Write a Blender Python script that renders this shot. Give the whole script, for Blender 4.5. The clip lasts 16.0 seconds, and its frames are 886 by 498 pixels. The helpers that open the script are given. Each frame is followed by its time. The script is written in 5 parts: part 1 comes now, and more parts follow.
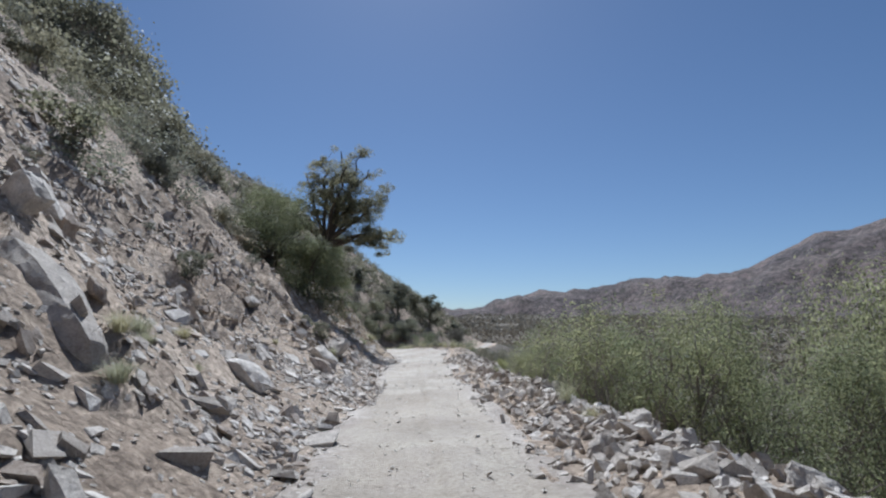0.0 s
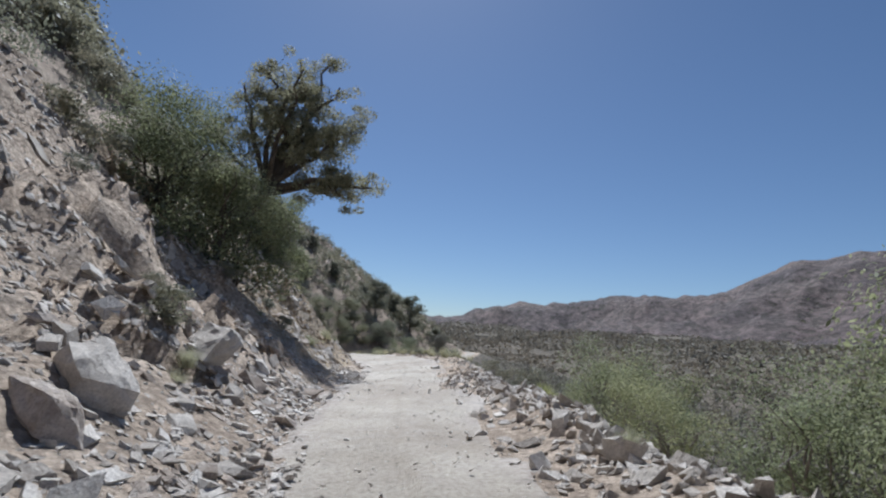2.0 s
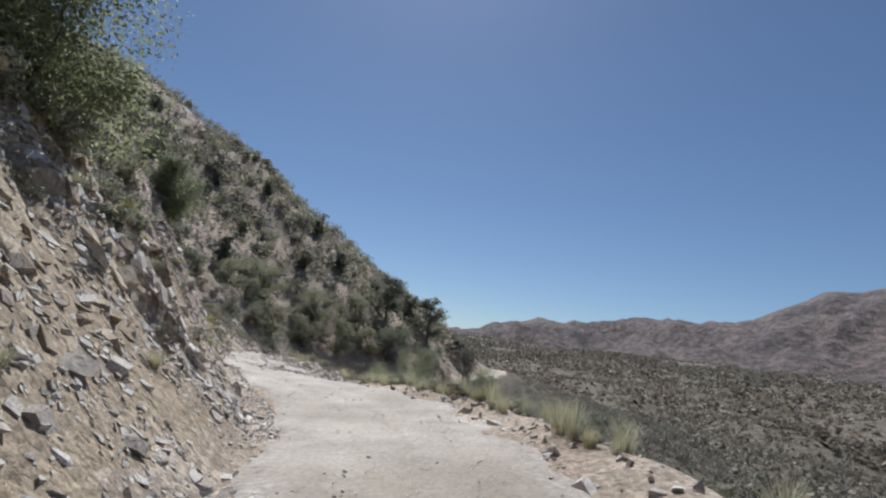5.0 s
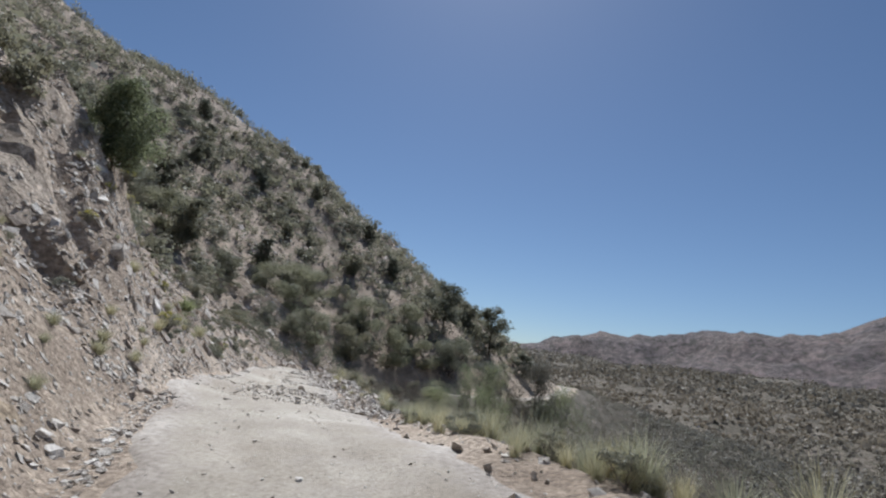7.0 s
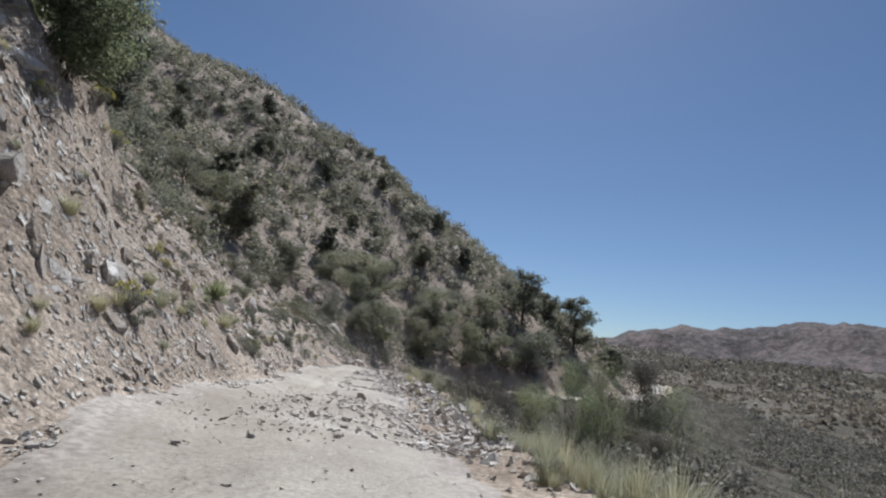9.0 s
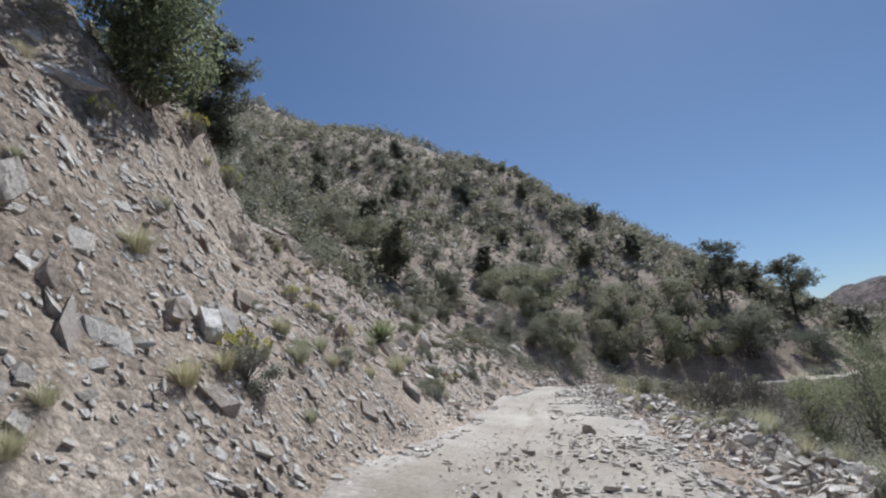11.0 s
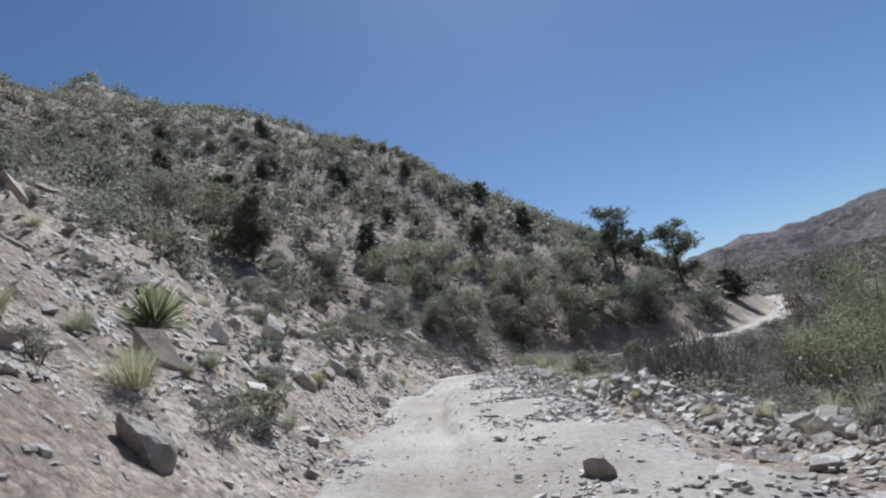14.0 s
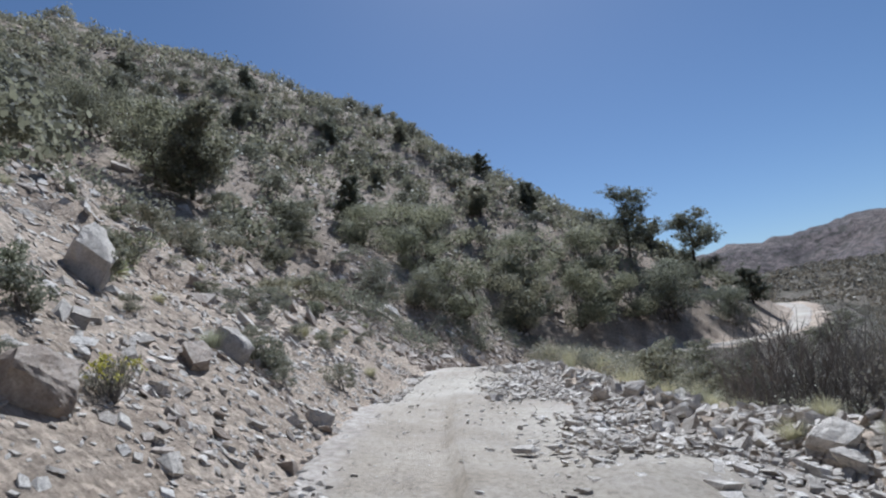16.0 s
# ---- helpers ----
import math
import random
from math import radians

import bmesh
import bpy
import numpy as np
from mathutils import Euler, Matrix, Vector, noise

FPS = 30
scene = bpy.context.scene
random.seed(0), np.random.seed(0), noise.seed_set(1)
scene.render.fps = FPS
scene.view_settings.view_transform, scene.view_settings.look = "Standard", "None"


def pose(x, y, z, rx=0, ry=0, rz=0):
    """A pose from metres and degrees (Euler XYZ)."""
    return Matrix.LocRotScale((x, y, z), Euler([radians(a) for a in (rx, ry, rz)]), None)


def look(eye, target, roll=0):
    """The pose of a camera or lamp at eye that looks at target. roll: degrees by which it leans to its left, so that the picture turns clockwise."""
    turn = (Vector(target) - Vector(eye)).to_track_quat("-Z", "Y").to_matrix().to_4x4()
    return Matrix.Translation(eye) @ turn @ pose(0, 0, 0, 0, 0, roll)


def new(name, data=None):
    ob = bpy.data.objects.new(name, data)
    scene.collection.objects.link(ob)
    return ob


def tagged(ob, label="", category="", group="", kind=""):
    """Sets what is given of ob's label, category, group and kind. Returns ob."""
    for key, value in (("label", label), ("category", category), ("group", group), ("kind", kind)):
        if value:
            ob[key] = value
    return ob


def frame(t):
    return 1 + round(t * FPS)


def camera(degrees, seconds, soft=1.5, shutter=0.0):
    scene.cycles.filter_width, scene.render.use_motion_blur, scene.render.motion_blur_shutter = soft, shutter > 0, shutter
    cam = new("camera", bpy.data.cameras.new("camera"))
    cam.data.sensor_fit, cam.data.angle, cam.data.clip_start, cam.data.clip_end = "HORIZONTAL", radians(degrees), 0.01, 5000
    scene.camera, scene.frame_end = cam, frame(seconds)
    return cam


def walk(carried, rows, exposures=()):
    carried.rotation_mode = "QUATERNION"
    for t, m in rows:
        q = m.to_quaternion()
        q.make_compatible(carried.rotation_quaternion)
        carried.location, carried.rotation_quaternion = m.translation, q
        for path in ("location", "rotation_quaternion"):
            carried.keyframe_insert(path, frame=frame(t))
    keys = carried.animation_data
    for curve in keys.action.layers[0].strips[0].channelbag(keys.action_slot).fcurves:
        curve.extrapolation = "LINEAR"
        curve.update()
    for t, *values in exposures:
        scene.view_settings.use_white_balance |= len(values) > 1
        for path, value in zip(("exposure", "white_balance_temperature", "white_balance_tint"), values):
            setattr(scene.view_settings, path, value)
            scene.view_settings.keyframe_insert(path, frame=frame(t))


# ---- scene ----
# ---------------------------------------------------------------- camera
cam = camera(81.0, 16.0, soft=2.2)
PATH = [
    (0, (0.001, 0.000, 1.400), (-0.101, 9.874, 2.980), 0.6),
    (0.5, (-0.134, 2.226, 1.231), (-0.206, 12.080, 2.934), 1.0),
    (1, (-0.501, 4.844, 1.056), (-0.403, 14.693, 2.782), 2.1),
    (1.5, (-0.563, 8.069, 1.134), (-0.118, 17.869, 3.074), 4.5),
    (2, (-0.738, 11.626, 1.146), (-0.515, 21.474, 2.868), 3.8),
    (2.5, (-0.919, 15.280, 1.111), (-0.629, 25.102, 2.965), 5.1),
    (3, (-1.032, 18.989, 1.139), (-0.678, 28.805, 3.016), 5.6),
    (3.5, (-1.325, 22.805, 1.212), (-1.000, 32.606, 3.167), 5.9),
    (4, (-1.711, 26.757, 1.268), (-1.520, 36.565, 3.207), 6.3),
    (4.7, (-1.842, 31.621, 1.302), (-1.862, 41.434, 3.222), 6.9),
    (5.4, (-1.676, 35.576, 1.262), (-2.085, 45.391, 3.132), 7.9),
    (6.3, (-1.968, 39.910, 1.191), (-2.816, 49.695, 3.071), 8.3),
    (6.5, (-2.145, 40.820, 1.168), (-3.165, 50.560, 3.190), 7.8),
    (7, (-2.702, 43.129, 1.155), (-3.982, 52.836, 3.190), 7.3),
    (7.5, (-3.173, 45.141, 1.105), (-4.789, 54.844, 2.904), 8.2),
    (8, (-3.652, 46.833, 1.087), (-5.381, 56.514, 2.901), 8.0),
    (8.5, (-4.161, 48.298, 1.031), (-6.125, 57.904, 2.998), 8.9),
    (9, (-4.674, 49.744, 0.993), (-7.219, 59.244, 2.801), 6.8),
    (9.5, (-5.506, 51.190, 0.978), (-9.026, 60.353, 2.890), 4.2),
    (10, (-6.344, 52.309, 0.985), (-10.758, 61.079, 2.882), 1.4),
    (10.2, (-6.537, 52.646, 0.962), (-11.183, 61.299, 2.843), -1.6),
    (10.9, (-6.960, 53.290, 0.946), (-12.060, 61.640, 3.000), -4.2),
    (11.6, (-7.368, 53.930, 0.928), (-12.700, 62.070, 3.180), -6.1),
    (12.3, (-7.802, 54.632, 0.912), (-13.000, 62.841, 3.278), -7.4),
    (12.5, (-8.121, 54.935, 0.985), (-13.135, 63.311, 3.155), -6.6),
    (13, (-8.924, 56.753, 0.873), (-13.122, 65.639, 2.719), -9.0),
    (13.5, (-9.771, 58.525, 0.709), (-13.317, 67.717, 2.423), -10.2),
    (14, (-10.507, 60.303, 0.649), (-13.745, 69.607, 2.365), -10.3),
    (14.5, (-11.287, 62.088, 0.581), (-14.471, 71.454, 2.044), -10.8),
    (15, (-12.036, 63.802, 0.551), (-15.081, 73.207, 2.055), -9.5),
    (15.5, (-12.863, 65.596, 0.483), (-15.908, 75.013, 1.915), -8.5),
    (16, (-13.683, 67.463, 0.391), (-16.757, 76.869, 1.835), -6.1),
]
walk(cam, [(t, look(eye, target, roll)) for t, eye, target, roll in PATH], [(0, 0.28, 5540, 8), (2, 0.28, 5620, 8), (3.5, 0.32, 5880, 8), (7.5, 0.27, 5800, 8), (10.5, 0.3, 5740, 8), (12.5, 0.36, 5560, 8), (16, 0.36, 5470, 8)])

# ---------------------------------------------------------------- light
SUN_EL, SUN_AZ = radians(54), radians(-7)          # azimuth from +y towards +x
sun_way = Vector((math.sin(SUN_AZ) * math.cos(SUN_EL), math.cos(SUN_AZ) * math.cos(SUN_EL), math.sin(SUN_EL)))
world = bpy.data.worlds.new("sky")
scene.world = world
world.use_nodes = True
wn = world.node_tree
sky = wn.nodes.new("ShaderNodeTexSky")
sky.sky_type = "NISHITA"
sky.sun_disc = False
sky.sun_elevation = SUN_EL
sky.sun_rotation = SUN_AZ
sky.altitude = 1300
sky.air_density, sky.dust_density, sky.ozone_density = 1.0, 0.8, 2.2
bg = wn.nodes["Background"]
bg.inputs["Strength"].default_value = 0.058
wn.links.new(sky.outputs[0], bg.inputs["Color"])
sun = new("sun", bpy.data.lights.new("sun", "SUN"))
sun.data.energy = 5.0
sun.data.angle = radians(0.55)
sun.data.color = (1.0, 0.965, 0.92)
sun.matrix_world = sun_way.to_track_quat("Z", "Y").to_matrix().to_4x4()

# ---------------------------------------------------------------- materials


def shader(name, rough=0.9):
    m = bpy.data.materials.new(name)
    m.use_nodes = True
    n = m.node_tree.nodes
    b = n["Principled BSDF"]
    b.inputs["Roughness"].default_value = rough
    b.inputs["Specular IOR Level"].default_value = 0.25
    return m, n, m.node_tree.links, b


def coords(n, l, scale, detail=6.0, rough=0.6, stretch=(1, 1, 1)):
    """Fractal noise in world space with features of 1/scale metres."""
    geo = n.new("ShaderNodeNewGeometry")
    mp = n.new("ShaderNodeMapping")
    mp.inputs["Scale"].default_value = [scale * s for s in stretch]
    l.new(geo.outputs["Position"], mp.inputs["Vector"])
    t = n.new("ShaderNodeTexNoise")
    t.inputs["Scale"].default_value = 1.0
    t.inputs["Detail"].default_value = detail
    t.inputs["Roughness"].default_value = rough
    l.new(mp.outputs[0], t.inputs["Vector"])
    return t.outputs["Fac"]


def ramp(n, l, fac, stops):
    r = n.new("ShaderNodeValToRGB")
    e = r.color_ramp.elements
    while len(e) < len(stops):
        e.new(0.5)
    for el, (p, c) in zip(e, stops):
        el.position = p
        el.color = (*c, 1)
    l.new(fac, r.inputs["Fac"])
    return r.outputs["Color"]


def mix(n, l, fac, a, b, mode="MIX"):
    x = n.new("ShaderNodeMix")
    x.data_type = "RGBA"
    x.blend_type = mode
    if isinstance(fac, float):
        x.inputs["Factor"].default_value = fac
    else:
        l.new(fac, x.inputs["Factor"])
    for s, v in (("A", a), ("B", b)):
        sock = [i for i in x.inputs if i.name == s and i.type == "RGBA"][0]
        if isinstance(v, tuple):
            sock.default_value = (*v, 1)
        else:
            l.new(v, sock)
    return [o for o in x.outputs if o.type == "RGBA"][0]


def bump(n, l, b, height, dist, strength=1.0):
    u = n.new("ShaderNodeBump")
    u.inputs["Distance"].default_value = dist
    u.inputs["Strength"].default_value = strength
    l.new(height, u.inputs["Height"])
    l.new(u.outputs[0], b.inputs["Normal"])


def cells(n, l, scale, what="Color"):
    """Stone-like cells of 1/scale metres: a value for each cell, or the distance to its middle."""
    geo = n.new("ShaderNodeNewGeometry")
    t = n.new("ShaderNodeTexVoronoi")
    t.inputs["Scale"].default_value = scale
    l.new(geo.outputs["Position"], t.inputs["Vector"])
    return t.outputs[what]


def mat_dirt(name="dry_rocky_soil", tint=(1.0, 1.0, 1.0)):
    m, n, l, b = shader(name, 0.95)
    c = ramp(n, l, coords(n, l, 0.35, 8), [(0.3, (0.262, 0.222, 0.186)), (0.5, (0.368, 0.322, 0.276)), (0.7, (0.483, 0.437, 0.388))])
    g = ramp(n, l, coords(n, l, 9.0, 5, 0.7), [(0.35, (0.62, 0.6, 0.58)), (0.6, (1.15, 1.13, 1.11))])
    c = mix(n, l, 1.0, c, g, "MULTIPLY")
    v = ramp(n, l, cells(n, l, 11.0), [(0.15, (0.72, 0.7, 0.68)), (0.5, (1.0, 0.99, 0.97)), (0.85, (1.3, 1.29, 1.27))])
    c = mix(n, l, 0.8, c, v, "MULTIPLY")
    c = mix(n, l, 1.0, c, tint, "MULTIPLY")
    l.new(c, b.inputs["Base Color"])
    h = n.new("ShaderNodeMath")
    h.operation = "MULTIPLY_ADD"
    h.inputs[1].default_value = -0.22
    l.new(cells(n, l, 11.0, "Distance"), h.inputs[0])
    l.new(coords(n, l, 6.0, 9, 0.7), h.inputs[2])
    bump(n, l, b, h.outputs[0], 0.12)
    return m


def mat_valley():
    """Brush-covered earth of the valley, seen from afar."""
    m, n, l, b = shader("brushy_valley_earth", 0.95)
    c = ramp(n, l, coords(n, l, 0.03, 8, 0.6), [(0.35, (0.125, 0.106, 0.085)), (0.65, (0.215, 0.18, 0.15))])
    s = ramp(n, l, coords(n, l, 0.45, 6, 0.75), [(0.4, (0.42, 0.46, 0.36)), (0.55, (0.95, 0.93, 0.88)), (0.7, (1.35, 1.3, 1.25))])
    c = mix(n, l, 1.0, c, s, "MULTIPLY")
    l.new(c, b.inputs["Base Color"])
    bump(n, l, b, coords(n, l, 0.5, 8, 0.75), 1.2)
    return m


def mat_road():
    m, n, l, b = shader("pale_decomposed_granite", 0.7)
    c = ramp(n, l, coords(n, l, 0.6, 7), [(0.3, (0.285, 0.249, 0.203)), (0.5, (0.352, 0.312, 0.259)), (0.7, (0.425, 0.384, 0.328))])
    g = ramp(n, l, coords(n, l, 16.0, 6, 0.75), [(0.3, (0.62, 0.6, 0.58)), (0.55, (1.08, 1.07, 1.05))])
    c = mix(n, l, 1.0, c, g, "MULTIPLY")
    p = ramp(n, l, coords(n, l, 0.22, 4, 0.5), [(0.38, (0.86, 0.82, 0.78)), (0.62, (1.1, 1.1, 1.1))])
    c = mix(n, l, 1.0, c, p, "MULTIPLY")
    s = ramp(n, l, cells(n, l, 26.0), [(0.1, (0.74, 0.72, 0.7)), (0.35, (1.0, 1.0, 0.99)), (0.9, (1.1, 1.1, 1.1))])
    c = mix(n, l, 0.7, c, s, "MULTIPLY")
    # towards the ragged edge the packed gravel gives way to loose soil
    edge = n.new("ShaderNodeAttribute")
    edge.attribute_name = "edge"
    sub = n.new("ShaderNodeMath")
    sub.operation = "MULTIPLY_ADD"
    sub.inputs[1].default_value = 1.1
    l.new(coords(n, l, 2.2, 6, 0.65), sub.inputs[0])
    l.new(edge.outputs["Fac"], sub.inputs[2])
    where = ramp(n, l, sub.outputs[0], [(0.5, (0, 0, 0)), (1.15, (1, 1, 1))])
    soil = ramp(n, l, coords(n, l, 0.35, 8), [(0.3, (0.262, 0.222, 0.186)), (0.5, (0.368, 0.322, 0.276)), (0.7, (0.483, 0.437, 0.388))])
    soil = mix(n, l, 1.0, soil, ramp(n, l, coords(n, l, 9.0, 5, 0.7), [(0.35, (0.62, 0.6, 0.58)), (0.6, (1.15, 1.13, 1.11))]), "MULTIPLY")
    c = mix(n, l, where, c, soil)
    l.new(c, b.inputs["Base Color"])
    bump(n, l, b, coords(n, l, 34.0, 9, 0.75), 0.022)
    return m


def mat_rock(name, dark, mid, light):
    m, n, l, b = shader(name, 0.85)
    c = ramp(n, l, coords(n, l, 3.0, 8, 0.65), [(0.3, dark), (0.5, mid), (0.68, light)])
    geo = n.new("ShaderNodeNewGeometry")
    inf = n.new("ShaderNodeObjectInfo")
    add = n.new("ShaderNodeMath")
    l.new(geo.outputs["Random Per Island"], add.inputs[0])
    l.new(inf.outputs["Random"], add.inputs[1])
    wrap = n.new("ShaderNodeMath")
    wrap.operation = "FRACT"
    l.new(add.outputs[0], wrap.inputs[0])
    v = ramp(n, l, wrap.outputs[0], [(0.0, (0.6, 0.56, 0.52)), (0.5, (0.95, 0.92, 0.88)), (1.0, (1.13, 1.12, 1.1))])
    c = mix(n, l, 1.0, c, v, "MULTIPLY")
    s = ramp(n, l, coords(n, l, 40.0, 3), [(0.3, (0.75, 0.74, 0.74)), (0.6, (1.05, 1.05, 1.05))])
    c = mix(n, l, 1.0, c, s, "MULTIPLY")
    l.new(c, b.inputs["Base Color"])
    bump(n, l, b, coords(n, l, 12.0, 8, 0.7), 0.06)
    return m


def mat_leaf(name, a, c2, c3, trans=0.25):
    m, n, l, b = shader(name, 0.6)
    geo = n.new("ShaderNodeNewGeometry")
    c = ramp(n, l, geo.outputs["Random Per Island"], [(0.0, a), (0.5, c2), (1.0, c3)])
    inf = n.new("ShaderNodeObjectInfo")
    v = ramp(n, l, inf.outputs["Random"], [(0.0, (0.8, 0.84, 0.86)), (1.0, (1.15, 1.1, 1.04))])
    c = mix(n, l, 1.0, c, v, "MULTIPLY")
    l.new(c, b.inputs["Base Color"])
    tr = n.new("ShaderNodeBsdfTranslucent")
    l.new(c, tr.inputs["Color"])
    ms = n.new("ShaderNodeMixShader")
    ms.inputs[0].default_value = trans
    l.new(b.outputs[0], ms.inputs[1])
    l.new(tr.outputs[0], ms.inputs[2])
    l.new(ms.outputs[0], n["Material Output"].inputs["Surface"])
    return m


def mat_bark(name, dark, light):
    m, n, l, b = shader(name, 0.9)
    c = ramp(n, l, coords(n, l, 14.0, 6, 0.7, (1, 1, 0.25)), [(0.3, dark), (0.65, light)])
    l.new(c, b.inputs["Base Color"])
    bump(n, l, b, coords(n, l, 25.0, 5, 0.7, (1, 1, 0.25)), 0.03)
    return m


def mat_far(name):
    """Far slopes: brown-grey earth with scattered dark scrub, distance haze mixed in as purple."""
    m, n, l, b = shader(name, 0.95)
    c = ramp(n, l, coords(n, l, 0.004, 9, 0.6), [(0.35, (0.09, 0.074, 0.078)), (0.6, (0.165, 0.128, 0.122))])
    s = ramp(n, l, coords(n, l, 0.045, 6, 0.8), [(0.42, (0.42, 0.46, 0.4)), (0.55, (1.05, 1.03, 1.0)), (0.68, (1.5, 1.45, 1.4))])
    c = mix(n, l, 1.0, c, s, "MULTIPLY")
    l.new(c, b.inputs["Base Color"])
    bump(n, l, b, coords(n, l, 0.02, 10, 0.7), 18.0)
    return m


DIRT, ROAD, VALLEY, HILL = mat_dirt(tint=(1.11, 1.035, 0.955)), mat_road(), mat_valley(), mat_dirt("brown_hillside_soil", (0.86, 0.79, 0.71))
# soil of the rock wall, the golden cast of glare put into its tint
TANROCK = mat_dirt("tan_crumbling_rock", (1.04, 0.95, 0.8))
GRANITE = mat_rock("pale_granite", (0.45, 0.41, 0.364), (0.6, 0.556, 0.505), (0.745, 0.702, 0.65))
BROWNROCK = mat_rock("weathered_brown_granite", (0.3, 0.24, 0.195), (0.44, 0.375, 0.32), (0.6, 0.54, 0.485))
# wall granite with the same golden glare mixed into its colours
OCHRE = mat_rock("glare_golden_granite", (0.33, 0.26, 0.18), (0.5, 0.415, 0.305), (0.66, 0.58, 0.47))
OAKLEAF = mat_leaf("live_oak_leaves", (0.17, 0.172, 0.11), (0.25, 0.25, 0.165), (0.36, 0.35, 0.25), 0.58)
PINELEAF = mat_leaf("pinyon_needles", (0.13, 0.135, 0.095), (0.19, 0.193, 0.14), (0.27, 0.268, 0.2), 0.5)
THICKET = mat_leaf("scrub_oak_thicket_leaves", (0.15, 0.162, 0.088), (0.225, 0.238, 0.13), (0.34, 0.348, 0.2), 0.58)
SCRUB = mat_leaf("scrub_oak_leaves", (0.148, 0.146, 0.1), (0.212, 0.208, 0.145), (0.31, 0.3, 0.222), 0.52)
SAGE = mat_leaf("grey_sage_leaves", (0.17, 0.17, 0.125), (0.25, 0.245, 0.185), (0.34, 0.325, 0.25), 0.3)
WILLOW = mat_leaf("yellow_green_leaves", (0.165, 0.18, 0.095), (0.245, 0.26, 0.142), (0.35, 0.36, 0.21), 0.58)
FLOWER = mat_leaf("yellow_flowers", (0.36, 0.34, 0.06), (0.5, 0.46, 0.08), (0.6, 0.56, 0.14), 0.3)
STRAW = mat_leaf("dry_straw", (0.33, 0.312, 0.19), (0.44, 0.418, 0.275), (0.56, 0.54, 0.4), 0.35)
BRUSH = mat_leaf("dry_valley_brush", (0.15, 0.13, 0.1), (0.225, 0.2, 0.156), (0.32, 0.287, 0.235), 0.35)
BLADE = mat_leaf("sotol_blades", (0.2, 0.225, 0.1), (0.31, 0.33, 0.16), (0.47, 0.47, 0.27), 0.45)
BARK = mat_bark("oak_bark", (0.05, 0.04, 0.03), (0.15, 0.125, 0.1))
TWIG = mat_bark("grey_twigs", (0.13, 0.11, 0.095), (0.28, 0.25, 0.22))
FAR = mat_far("far_scrubby_mountain")

# ---------------------------------------------------------------- mesh helpers


def mesh_of(name, verts, faces, mat, smooth=False):
    """A mesh from a vertex array and a face array with 3 or 4 corners a face."""
    verts, faces = np.asarray(verts, np.float32), np.asarray(faces, np.int32)
    k = faces.shape[1]
    me = bpy.data.meshes.new(name)
    me.vertices.add(len(verts))
    me.vertices.foreach_set("co", verts.ravel())
    me.loops.add(faces.size)
    me.loops.foreach_set("vertex_index", faces.ravel())
    me.polygons.add(len(faces))
    me.polygons.foreach_set("loop_start", np.arange(0, faces.size, k, dtype=np.int32))
    me.update(calc_edges=True)
    me.polygons.foreach_set("use_smooth", np.full(len(faces), smooth))
    me.materials.append(mat)
    return me


def grid_faces(a, b):
    i = np.arange((a - 1) * (b - 1))
    r, c = i // (b - 1), i % (b - 1)
    p = r * b + c
    return np.stack([p, p + 1, p + b + 1, p + b], 1)


def hash2(ix, iy, seed):
    h = (ix.astype(np.int64) * 374761393 + iy.astype(np.int64) * 668265263 + seed * 1442695041) & 0xFFFFFFFF
    h = ((h ^ (h >> 13)) * 1274126177) & 0xFFFFFFFF
    return ((h ^ (h >> 16)) & 0xFFFF) / 65535.0 * 2 - 1


def vnoise(x, y, seed=0):
    ix, iy = np.floor(x), np.floor(y)
    u, v = x - ix, y - iy
    u, v = u * u * (3 - 2 * u), v * v * (3 - 2 * v)
    a, b = hash2(ix, iy, seed), hash2(ix + 1, iy, seed)
    c, d = hash2(ix, iy + 1, seed), hash2(ix + 1, iy + 1, seed)
    return (a * (1 - u) + b * u) * (1 - v) + (c * (1 - u) + d * u) * v


def fbm(x, y, octaves=4, seed=0, gain=0.5):
    out, amp = 0, 1.0
    for o in range(octaves):
        out = out + amp * vnoise(x * 2**o + 17.3 * o, y * 2**o - 9.1 * o, seed + o)
        amp *= gain
    return out


# ---------------------------------------------------------------- the lie of the land
# stations of the road: x, y, z, cross fall (left higher: plus), half width left and right
STATIONS = [
    (0.7, -25, 0.3, 0, 1.8, 1.6),
    (0.15, 0, -0.05, 0, 1.75, 1.5),
    (-0.5, 12, -0.3, -0.04, 1.7, 1.6),
    (-1.3, 26, -0.2, -0.08, 1.7, 1.6),
    (-1.8, 38, -0.25, -0.12, 2.0, 2.0),
    (-3.2, 46, -0.36, -0.12, 2.6, 2.2),
    (-6.6, 52.8, -0.43, 0.0, 2.6, 2.6),
    (-9.6, 58.5, -0.58, 0.14, 2.0, 3.4),
    (-13.2, 67.2, -1.05, 0.14, 1.8, 3.8),
    (-16.6, 76, -1.15, 0.1, 1.7, 2.6),
    (-19.3, 87, -1.4, 0.03, 1.7, 1.8),
    (-19, 97, -2.3, 0, 1.8, 1.8),
    (-15, 106, -3.0, 0, 1.8, 1.8),
    (-7.5, 113, -3.4, 0, 1.8, 1.8),
    (1, 126, -3.5, 0, 1.8, 1.8),
    (7, 143, -3.3, 0, 1.8, 1.8),
]
TAIL = [(12, 162, -2.5, 0, 1.8, 1.8), (13, 182, -2.2, 0, 1.8, 1.8), (3, 202, -3, 0, 1.8, 1.8), (-25, 222, -2.5, 0, 1.8, 1.8), (-70, 245, -2, 0, 1.8, 1.8)]
